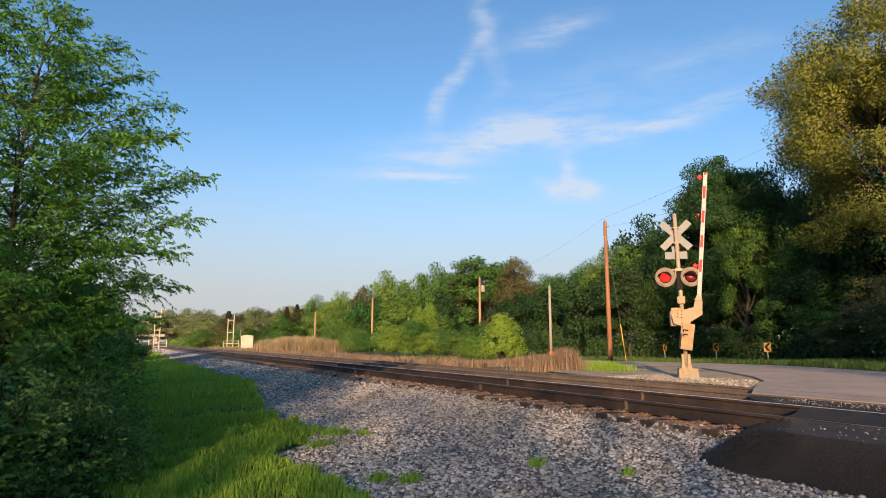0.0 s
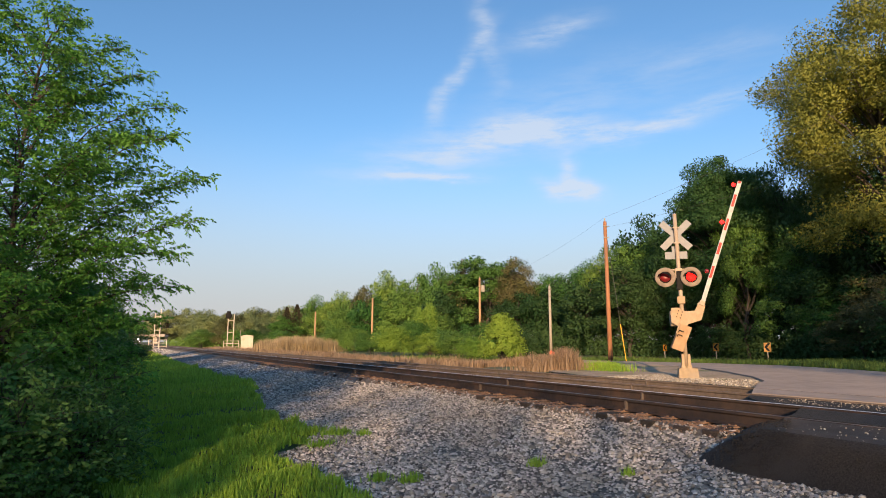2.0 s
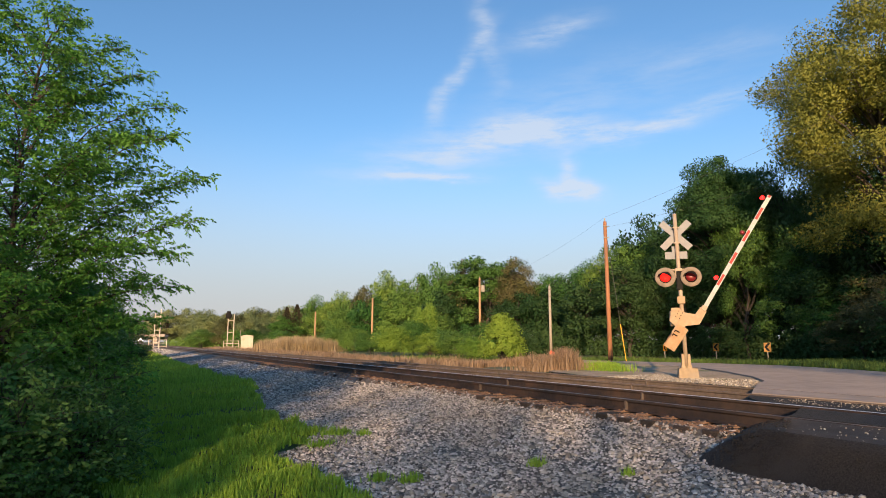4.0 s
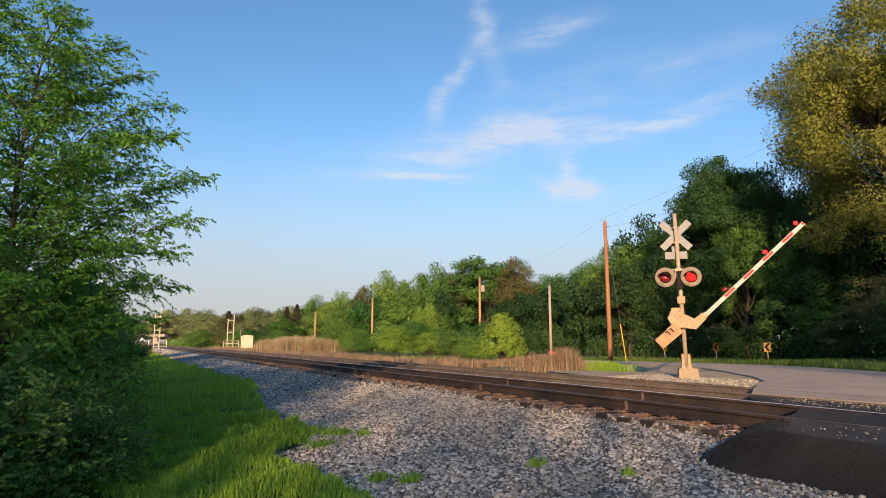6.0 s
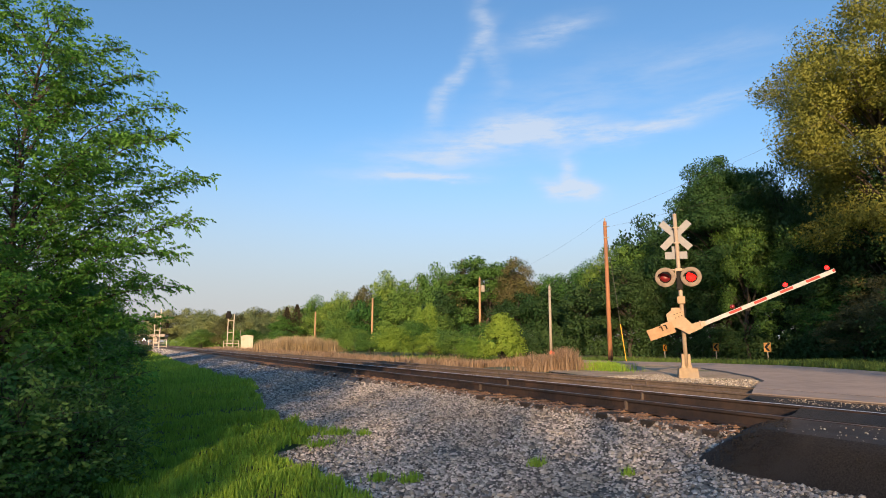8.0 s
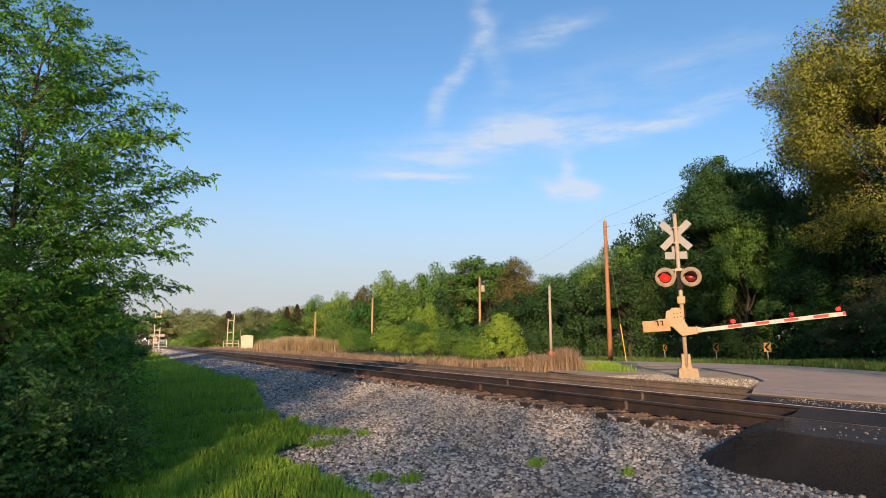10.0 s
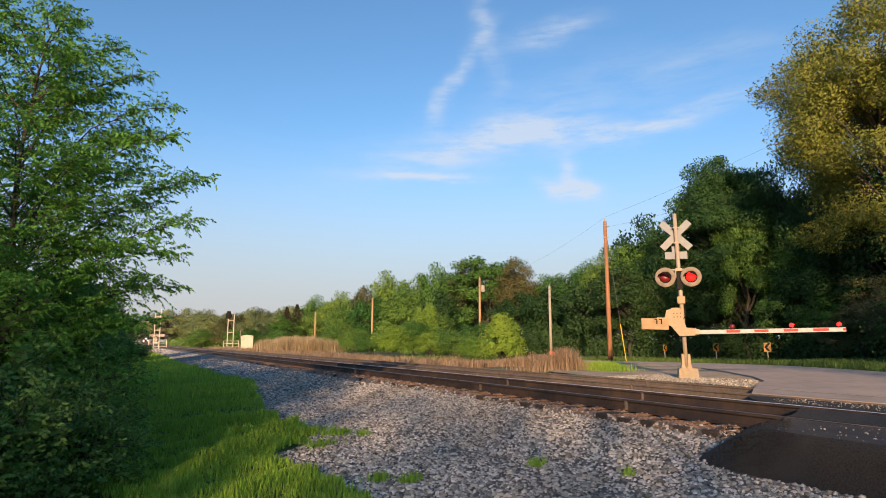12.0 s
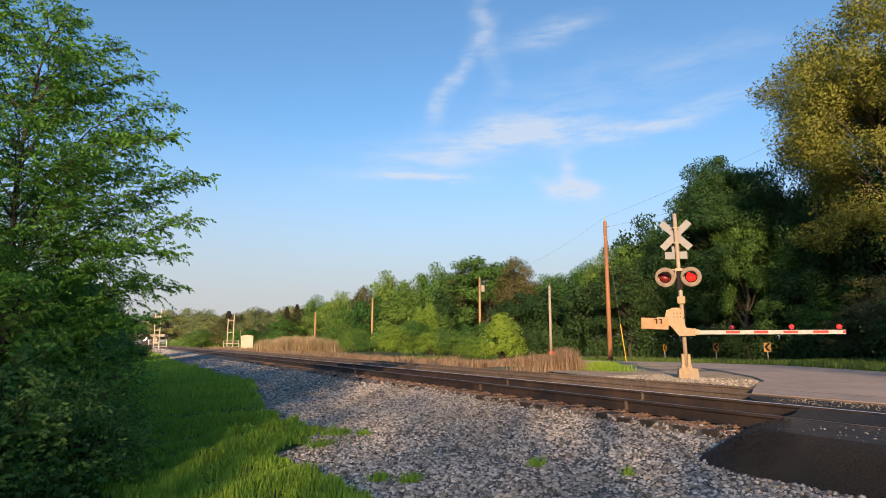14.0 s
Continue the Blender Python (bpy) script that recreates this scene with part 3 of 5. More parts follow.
def gate():
    # fixed machine housing on the mast
    bm = bmesh.new()
    box(bm, 0.42, 0.34, 0.50, pose(MX - 0.14, 0.10, 1.97), 0.04)
    box(bm, 0.30, 0.20, 0.12, pose(MX - 0.16, 0.06, 2.26), 0.03)
    part("machine_housing", bm, HOUSING, signal, "weathered cream gate machine housing")
    arm = new("gate_arm", data("gate_arm", gate_tube(), WHITE_TAPE))
    arm.parent = signal
    arm.matrix_basis = pose(PIVOT[0], PIVOT[1], PIVOT[2])
    tagged(arm, "slim white gate arm with red bands")
    # crank plate that carries the arm below the pivot
    for y in (-0.15, -0.11):
        bm = bmesh.new()
        vs = [(-0.34, 0.10), (-0.10, 0.18), (0.10, 0.10), (0.14, -0.20), (0.24, -0.47), (0.50, -0.50), (0.50, -0.72), (0.02, -0.74), (-0.20, -0.45), (-0.42, -0.22)]
        f = bm.faces.new([bm.verts.new((x, y, z)) for x, z in vs])
        r = bmesh.ops.extrude_face_region(bm, geom=[f])
        bmesh.ops.translate(bm, vec=(0, 0.022, 0), verts=[v for v in r["geom"] if isinstance(v, bmesh.types.BMVert)])
        bmesh.ops.recalc_face_normals(bm, faces=bm.faces)
        part("crank_plate", bm, HOUSING, arm)
    for dx in (-0.10, 0.0, 0.10):
        for dz in (-0.10, 0.02):
            bm = bmesh.new()
            rod(bm, (dx - 0.02, -0.145, dz - 0.02), (dx - 0.02, -0.168, dz - 0.02), 0.020, seg=6)
            part("bolt", bm, RUST, arm)
    bm = bmesh.new()
    rod(bm, (0.47, -0.13, -0.50), (0.62, -0.13, -0.62), 0.035, seg=8)
    box(bm, 0.16, 0.11, 0.17, pose(0.55, -0.13, -0.61), 0.03)
    part("shear_bracket", bm, SILVER, arm, "cast bracket that holds the arm")
    # counterweight plates behind the pivot
    for k, (y, tilt, ln) in enumerate(((-0.20, 3, 0.84), (0.30, 3, 0.80))):
        bm = bmesh.new()
        box(bm, ln, 0.07, 0.36, pose(-0.72, y, -0.33, 0, tilt, 0), 0.012)
        part("counterweight", bm, RUSTY_PAINT, arm, "rust-stained counterweight plate")
    bm = bmesh.new()
    box(bm, 0.45, 0.05, 0.26, pose(-0.42, -0.15, -0.26, 0, 3, 0), 0.01)
    part("counterweight_arm", bm, HOUSING, arm)
    for x in (-0.66, -0.52):
        bm = bmesh.new()
        box(bm, 0.035, 0.03, 0.15, pose(x, -0.245, -0.26, 0, 3, 0), 0.004)
        box(bm, 0.07, 0.032, 0.03, pose(x - 0.03, -0.245, -0.19, 0, 3, 0), 0.004)
        part("slot", bm, BLACK, arm)
    for x0, x1 in ((1.40, 1.80), (2.20, 2.60), (3.02, 3.42), (3.83, 4.25), (4.63, 4.71)):
        bm = bmesh.new()
        box(bm, x1 - x0, 0.056, 0.082, pose((x0 + x1) / 2, -0.13, -0.614), 0.003)
        part("red_band", bm, RED_TAPE, arm, "red reflective band")
    lenses = []
    for x in (1.58, 3.26, 4.55):
        bm = bmesh.new()
        box(bm, 0.15, 0.07, 0.035, pose(x, -0.13, -0.542), 0.008)
        rod(bm, (x, -0.13, -0.55), (x, -0.13, -0.515), 0.045, seg=12)
        part("light_socket", bm, BLACK, arm)
        bm = bmesh.new()
        lathe(bm, [(0.060, -0.03), (0.066, 0.0), (0.056, 0.035), (0.026, 0.052)], FACE, 16)
        lit = len(bm.faces)
        if x < 4:
            bmesh.ops.translate(bm, vec=(0, -0.022, 0), verts=bm.verts)
            lathe(bm, [(0.066, 0.035), (0.072, 0.0), (0.062, -0.035), (0.03, -0.055)], pose(0, 0.022, 0) @ FACE, 16)
        for i, f in enumerate(bm.faces):
            f.material_index = 0 if i < lit else 1
        lenses.append(part("arm_light", smooth(bm), [RED_BEAD, RED_GLASS], arm, "small red lamp on the gate arm", pose(x, -0.13, -0.462)))
    return arm, lenses


def gate_tube():
    bm = bmesh.new()
    box(bm, 4.13, 0.05, 0.13, pose(2.645, -0.13, -0.62), 0.006)
    return bm


PIVOT = (-0.18, -0.06, 2.13)
signal_mast()
lens_left = flasher(-0.49, "round red crossing lamp with a black hood")
lens_right = flasher(0.30, "round red crossing lamp with a black hood")
gate_arm, arm_lights = gate()

# gravelly dirt beside the road, round the signal
DIRT_EDGE = [(6.2, 34.6), (9.6, 33.6), (10.9, 30.0), (11.1, 26.5), (10.5, 22.5), (9.8, 19.4), xy(15.9, 10.6), xy(14.6, 10.2), xy(14.5, 12.5), xy(14.5, 15.5), xy(14.9, 18.5), (4.2, 24.5), (5.6, 28.5)]


def dirt():
    bm = bmesh.new()
    c = Vector((8.2, 25.0))
    rings = []
    for k in (1.0, 0.8, 0.55, 0.3, 0.08):
        ring = []
        for i in range(len(DIRT_EDGE) * 4):
            a, bb = Vector(DIRT_EDGE[i // 4]), Vector(DIRT_EDGE[(i // 4 + 1) % len(DIRT_EDGE)])
            q = c + (a.lerp(bb, (i % 4) / 4) - c) * (k + (0.03 * noise.noise(Vector((i * 0.9, 0, 0))) if k == 1.0 else 0))
            ring.append(bm.verts.new((q.x, q.y, ground_z(q.x, q.y) + 0.085)))
        rings.append(ring)
    n = len(rings[0])
    for a, bb in zip(rings, rings[1:]):
        for i in range(n):
            bm.faces.new((a[i], a[(i + 1) % n], bb[(i + 1) % n], bb[i]))
    bm.faces.new(rings[-1])
    bmesh.ops.recalc_face_normals(bm, faces=bm.faces)
    tagged(new("dirt_shoulder", data("dirt_shoulder", smooth(bm), DIRT)), "tan gravelly dirt beside the road", "ground", kind="structure")


dirt()


# ---- vegetation ----
def leaf_quads(C, D, S, rng, fold=0.25, wide=0.5):
    """Leaf-shaped quads at C (n, 3), pointing along D, of length S."""
    n = len(C)
    R = rng.normal(size=(n, 3))
    W = np.cross(D, R)
    W /= np.linalg.norm(W, axis=1, keepdims=True) + 1e-9
    U = np.cross(W, D)
    S = S[:, None]
    V = np.empty((n, 4, 3))
    V[:, 0] = C
    V[:, 1] = C + D * S * 0.45 + W * S * wide * 0.5 + U * S * fold * 0.3
    V[:, 2] = C + D * S
    V[:, 3] = C + D * S * 0.45 - W * S * wide * 0.5 + U * S * fold * 0.3
    return V.reshape(-1, 3), np.arange(4 * n).reshape(-1, 4)


def leaf_tris(C, D, S, rng, out, wide=0.8):
    """Small triangular leaves for trees some way off, with normals that follow the rounded mass (out)."""
    n = len(C)
    W = unit(np.cross(D, rng.normal(size=(n, 3))))
    S = S[:, None]
    V = np.stack([C - W * S * wide * 0.5, C + W * S * wide * 0.5, C + D * S], 1)
    own = unit(np.cross(V[:, 1] - V[:, 0], V[:, 2] - V[:, 0]))
    turn = (own * out).sum(1) < 0
    V[turn] = V[turn][:, ::-1]
    own[turn] *= -1
    N = unit(out * 0.8 + own * 0.45)
    return V.reshape(-1, 3), np.arange(3 * n).reshape(-1, 3), np.repeat(N, 3, 0)


def unit(v):
    return v / (np.linalg.norm(v, axis=-1, keepdims=True) + 1e-9)


def limbs_mesh(name, segs, mat, sides=6):
    """Tapered limbs: segs of (start, end, radius, radius)."""
    V, F = [], []
    for a, b, r1, r2 in segs:
        a, b = np.array(a, float), np.array(b, float)
        d = unit(b - a)
        w = unit(np.cross(d, [0.31, 0.87, 0.21]))
        u = np.cross(d, w)
        base = len(V)
        for c, r in ((a, r1), (b, r2)):
            for k in range(sides):
                t = 2 * math.pi * k / sides
                V.append(c + r * (math.cos(t) * w + math.sin(t) * u))
        for k in range(sides):
            j = (k + 1) % sides
            F.append((base + k, base + j, base + sides + j, base + sides + k))
    me = mesh_np(name, np.array(V), np.array(F), [mat])
    for f in me.polygons:
        f.use_smooth = True
    return me


def broadleaf(seed, height, width, leaves, size, low=0.12, clumps=70, loose=0.5, stems=1, lobes=0.38, egg=0.0, puff=1.75):
    """Trunk mesh and crown mesh of a broad-leaved tree standing at the origin."""
    rng = np.random.default_rng(seed)
    segs, ends = [], []
    lean = rng.normal(0, 0.03, 2)
    for s in range(stems):
        top = np.array([lean[0] * height + rng.normal(0, 0.06 * width) * (stems > 1), lean[1] * height + rng.normal(0, 0.06 * width) * (stems > 1), height * 0.86])
        foot = np.array([rng.normal(0, 0.1) * (stems > 1), rng.normal(0, 0.1) * (stems > 1), -0.15])
        k = 7
        pts = [foot + (top - foot) * i / k + rng.normal(0, 0.012 * height, 3) * (0 < i) * np.array([1, 1, 0.3]) for i in range(k + 1)]
        r0 = 0.017 * height / math.sqrt(stems)
        for i in range(k):
            segs.append((pts[i], pts[i + 1], r0 * (1 - i / k * 0.85), r0 * (1 - (i + 1) / k * 0.85)))
    # crown: clumps on an uneven shell, each hung on a limb
    cz, rz = height * (1 + low) / 2, height * (1 - low) / 2
    n = clumps
    dirs = unit(rng.normal(size=(n, 3)))
    dirs[:, 2] = np.where(dirs[:, 2] < -0.55, -dirs[:, 2] * 0.6, dirs[:, 2])
    lump = np.array([noise.noise(Vector(d * 1.9 + seed)) for d in dirs])
    rad = (0.55 + 0.45 * rng.random(n) ** 0.5) * (1 + lobes * lump)
    taper = np.where(dirs[:, 2] > 0, 1.0, 0.92)
    cen = np.stack([dirs[:, 0] * rad * width / 2 * taper, dirs[:, 1] * rad * width / 2 * taper, cz + dirs[:, 2] * rad * rz], 1)
    if egg:
        cen[:, :2] *= (1.12 - egg * np.clip(cen[:, 2] / height, 0, 1) ** 1.4)[:, None]
    for c in cen[:: max(1, n // 60)]:
        if c[2] < 0.3 * height:
            continue
        zt = min(height * 0.8, max(height * low * 0.6, c[2] - 0.35 * np.hypot(c[0], c[1]) - 0.1 * height))
        root = np.array([lean[0] * zt, lean[1] * zt, zt])
        mid = root * 0.45 + c * 0.55 + np.array([0, 0, 0.03 * height])
        r = 0.0035 * height
        segs += [(root, mid, r, r * 0.6), (mid, c, r * 0.6, r * 0.2)]
    per = leaves // n
    cs = width * 0.105 * (0.7 + 0.6 * rng.random(n))
    L = np.repeat(cen, per, 0) + unit(rng.normal(size=(n * per, 3))) * rng.random((n * per, 1)) ** 0.45 * np.repeat(cs, per)[:, None] * np.array([1, 1, 0.72]) * puff * (0.85 + loose * rng.random((n * per, 1)))
    L[:, 2] = np.maximum(L[:, 2], 0.05)
    out = unit(L - np.array([0, 0, cz * 0.8]))
    D = unit(out * 0.7 + rng.normal(size=L.shape) * 0.75 + np.array([0, 0, -0.25]))
    mass = unit(unit(L - np.repeat(cen, per, 0)) * 0.75 + out * 0.5 + np.array([0, 0, 0.15]))
    V, F, N = leaf_tris(L, D, size * (0.6 + 0.8 * rng.random(len(L))), rng, mass)
    return limbs_mesh("trunk", segs, BARK), mesh_np("crown", V, F, [LEAF], normals=N)


def spray_tree(seed, base, crowns, twigs, leaf_len, trunk_r=0.07, droop=0.25):
    """A tree close by: limbs, and twigs that carry leaves along both sides. crowns: (x, y, z, rx, ry, rz, share)."""
    rng = np.random.default_rng(seed)
    segs, C, D, S = [], [], [], []
    base = np.array(base, float)
    top = np.array([crowns[0][0], crowns[0][1], crowns[0][2] + crowns[0][5] * 0.75]) + base
    for s in range(3):
        prev = base + np.array([rng.normal(0, 0.12), rng.normal(0, 0.12), -0.2])
        goal = top + rng.normal(0, 0.5, 3)
        for i in range(8):
            nxt = prev + (goal - prev) / (8 - i) + rng.normal(0, 0.05, 3)
            segs.append((prev, nxt, trunk_r * (1 - i / 8.5), trunk_r * (1 - (i + 1) / 8.5)))
            prev = nxt
    for cx, cy, cz, rx, ry, rz, share in crowns:
        c = base + np.array([cx, cy, cz])
        R = np.array([rx, ry, rz])
        k = int(twigs * share)
        nb = max(8, k // 14)
        bd = unit(rng.normal(size=(nb, 3)) * np.array([1, 1, 0.9]) + np.array([0, 0, 0.15]))
        rad = (0.62 + 0.42 * rng.random(nb)) * (1 + 0.22 * np.array([noise.noise(Vector(d * 2.2 + seed)) for d in bd]))
        tips = c + bd * R * rad[:, None]
        roots = c + bd * R * 0.12 + np.array([0, 0, -0.35 * rz]) * rng.random((nb, 1))
        for root, tip in zip(roots, tips):
            mid = (root + tip) / 2 + np.array([0, 0, 0.12 * rz * rng.random()])
            segs += [(root, mid, 0.016, 0.010), (mid, tip, 0.010, 0.003)]
            for j in range(max(4, k // nb)):
                t = 0.25 + 0.78 * rng.random()
                o = (root + (mid - root) * 2 * t) if t < 0.5 else (mid + (tip - mid) * (2 * t - 1))
                d = unit(unit(tip - root) * 0.8 + rng.normal(size=3) * 0.65 + np.array([0, 0, 0.12 - droop * 0.3]))
                ln = 0.24 + 0.30 * rng.random()
                m = 11
                side = unit(np.cross(d, rng.normal(size=3) * 0.35 + np.array([0, 0, 1.0])))
                ts = np.linspace(0.1, 1.0, m)
                P = o + d * (ts * ln)[:, None] + np.array([0, 0, -droop * ln]) * (ts ** 2)[:, None]
                sg = np.where(np.arange(m) % 2 == 0, 1.0, -1.0)[:, None]
                dd = unit(d * 0.55 + side * sg * 0.8 + rng.normal(size=(m, 3)) * 0.25 + np.array([0, 0, -0.22]))
                C.append(P)
                D.append(dd)
                S.append(leaf_len * (0.6 + 0.7 * rng.random(m)))
                if j % 2 == 0:
                    segs.append((o, P[-1], 0.004, 0.0015))
    V, F = leaf_quads(np.concatenate(C), np.concatenate(D), np.concatenate(S), rng, wide=0.62)
    return limbs_mesh("trunk", segs, BARK, 5), mesh_np("crown", V, F, [LEAF_NEAR])


def bough_tree(seed, height, trunk_r, reaching):
    """A young tree close by: boughs that arch outwards, side shoots, and leaves of drooping leaflets. reaching: tips of the longest boughs."""
    rng = np.random.default_rng(seed)
    segs, C, D, S = [], [], [], []
    trunk = [np.array([0.10 * math.sin(i * 0.9), 0.08 * math.cos(i * 1.3), -0.2 + (height + 0.2) * i / 10]) for i in range(11)]
    for i in range(10):
        segs.append((trunk[i], trunk[i + 1], trunk_r * (1 - i / 10.5), trunk_r * (1 - (i + 1) / 10.5)))
    span = [(0.4, 1.9), (2.0, 2.2), (4.2, 2.15), (5.6, 1.75), (6.6, 1.3), (7.6, 0.8), (8.6, 0.35)]
    tips = [(np.array(t), 1.0) for t in reaching]
    for i in range(78):
        z = 0.4 + 7.3 * (i + rng.random()) / 78
        ang = i * 2.39996 + rng.normal(0, 0.25)
        r = float(np.interp(z, [q[0] for q in span], [q[1] for q in span])) * (0.72 + 0.36 * rng.random())
        tips.append((np.array([r * math.cos(ang), r * math.sin(ang), z]), 0.9))
    for tip, rich in tips:
        out = math.hypot(tip[0], tip[1])
        zr = max(0.3, tip[2] - (0.45 + 0.5 * rng.random()) * out - 0.2)
        root = np.array([np.interp(zr, [q[2] for q in trunk], [q[0] for q in trunk]), np.interp(zr, [q[2] for q in trunk], [q[1] for q in trunk]), zr])
        ln = np.linalg.norm(tip - root)
        k = 8
        pts = [root + (tip - root) * (j / k) + np.array([0, 0, 0.16 * ln * math.sin(math.pi * j / k)]) + rng.normal(0, 0.02, 3) * (j > 0) for j in range(k + 1)]
        for j in range(k):
            segs.append((pts[j], pts[j + 1], 0.004 + 0.012 * (1 - j / k), 0.003 + 0.012 * (1 - (j + 1) / k)))
        ax = unit(tip - root)
        side0 = unit(np.cross(ax, [0, 0, 1.0]))
        shoots = int(5 + 9 * ln * rich)
        for q in range(shoots):
            t = 0.22 + 0.80 * q / shoots
            j = min(k - 1, int(t * k))
            o = pts[j] + (pts[j + 1] - pts[j]) * min(1.0, t * k - j)
            sg = 1 if q % 2 else -1
            sl = (0.22 + 0.42 * (1 - t) * ln * 0.6) * (0.7 + 0.5 * rng.random())
            d = unit(ax * 0.75 + side0 * sg * (0.75 + 0.3 * rng.random()) + np.array([0, 0, 0.22 + 0.5 * rng.normal()]))
            if q == shoots - 1:
                d = unit(ax + np.array([0, 0, -0.25]))
            e = o + d * sl + np.array([0, 0, -0.08 * sl])
            segs.append((o, e, 0.005, 0.002))
            leaves = 3 + int(sl * 13)
            for w in range(leaves):
                tt = (w + 0.6) / leaves
                lo = o + (e - o) * tt
                ld = unit(d * 0.8 + unit(np.cross(d, [0, 0, 1.0])) * (1 if w % 2 else -1) * 0.8 + rng.normal(size=3) * 0.35 + np.array([0, 0, -0.12]))
                rl = 0.12 + 0.09 * rng.random()
                m = 7
                ts = np.array([0.35, 0.35, 0.6, 0.6, 0.85, 0.85, 1.0])
                P = lo + ld * (ts * rl)[:, None] + np.array([0, 0, -0.35 * rl]) * (ts ** 2)[:, None]
                s2 = unit(np.cross(ld, [0, 0, 1.0]))
                sgn = np.array([1, -1, 1, -1, 1, -1, 0])[:, None]
                C.append(P)
                D.append(unit(ld * 0.6 + s2 * sgn * 0.8 + np.array([0, 0, -0.55]) + rng.normal(size=(m, 3)) * 0.22))
                S.append((0.054 + 0.028 * rng.random(m)))
    V, F = leaf_quads(np.concatenate(C), np.concatenate(D), np.concatenate(S), rng, wide=0.45)
    return limbs_mesh("trunk", segs, BARK, 5), mesh_np("crown", V, F, [LEAF_NEAR])


def tree_thing(name, meshes, at, label, category, mat=None, group=""):
    t = thing(name, at, label, category, group)
    part("trunk", meshes[0], None, t)
    c = part("crown", meshes[1], None, t)
    if mat:
        c.material_slots[0].link = "OBJECT"
        c.material_slots[0].material = mat
    return t


TREES = [broadleaf(11, 10, 7.5, 26000, 0.15, 0.02, 100, 0.15, puff=1.5), broadleaf(12, 10, 6.0, 23000, 0.145, 0.0, 90, 0.15, puff=1.5),
         broadleaf(13, 10, 8.5, 28000, 0.155, 0.03, 110, 0.15, puff=1.5), broadleaf(14, 10, 5.0, 20000, 0.14, 0.0, 80, 0.15, puff=1.5)]
SHRUBS = [broadleaf(21, 3, 3.2, 12000, 0.085, 0.0, 60, stems=3), broadleaf(22, 3, 2.8, 10000, 0.09, 0.0, 50, stems=3)]
FAR = [broadleaf(16, 10, 7.5, 10000, 0.25, 0.0, 80, 0.15, puff=1.55), broadleaf(17, 10, 8.5, 10800, 0.26, 0.02, 90, 0.15, puff=1.55)]
THIN = broadleaf(15, 10, 7.5, 3700, 0.20, 0.0, 120, 0.5, puff=2.3)
REACH = {0: 7.5, 1: 6.0, 2: 8.5, 3: 5.0}


def far_plant(kind, x, y, h, w, mat, label, group="trees of the wood"):
    v = kind % 2
    s = w / (7.5, 8.5)[v]
    tree_thing("tree", FAR[v], Matrix.Translation((x, y, ground_z(x, y) - 0.05)) @ pose(0, 0, 0, 0, 0, random.uniform(0, 360)) @ Matrix.Diagonal((s, s, h / 10, 1)), label, "tree", mat, group)


def thin_plant(x, y, h, w):
    s = w / 7.5
    tree_thing("tree", THIN, Matrix.Translation((x, y, ground_z(x, y) - 0.05)) @ pose(0, 0, 0, 0, 0, x * 40) @ Matrix.Diagonal((s, s, h / 10, 1)), "unseen thinly leaved tree added to filter the low sun", "tree", LEAF, "trees behind the road")


def plant(kind, x, y, h, w, mat, label, name="tree", category="tree", group="trees of the wood", turn=None):
    v = kind % len(TREES)
    rz = random.uniform(0, 360) if turn is None else turn
    sx, sz = w / REACH[v] * 1.06, h / 10
    tree_thing(name, TREES[v], Matrix.Translation((x, y, ground_z(x, y) - 0.05)) @ pose(0, 0, 0, 0, 0, rz) @ Matrix.Diagonal((sx, sx, sz, 1)), label, category, mat, group)


def bush(kind, x, y, h, w, mat, label, group="shrubs beside the line"):
    v = kind % 2
    s = w / (3.2, 2.8)[v]
    tree_thing("shrub", SHRUBS[v], Matrix.Translation((x, y, ground_z(x, y) - 0.05)) @ pose(0, 0, 0, 0, 0, random.uniform(0, 360)) @ Matrix.Diagonal((s, s, h / 3, 1)), label, "shrub", mat, group)


random.seed(4)
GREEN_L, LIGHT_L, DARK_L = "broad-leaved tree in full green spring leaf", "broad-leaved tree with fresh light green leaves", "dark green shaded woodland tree"
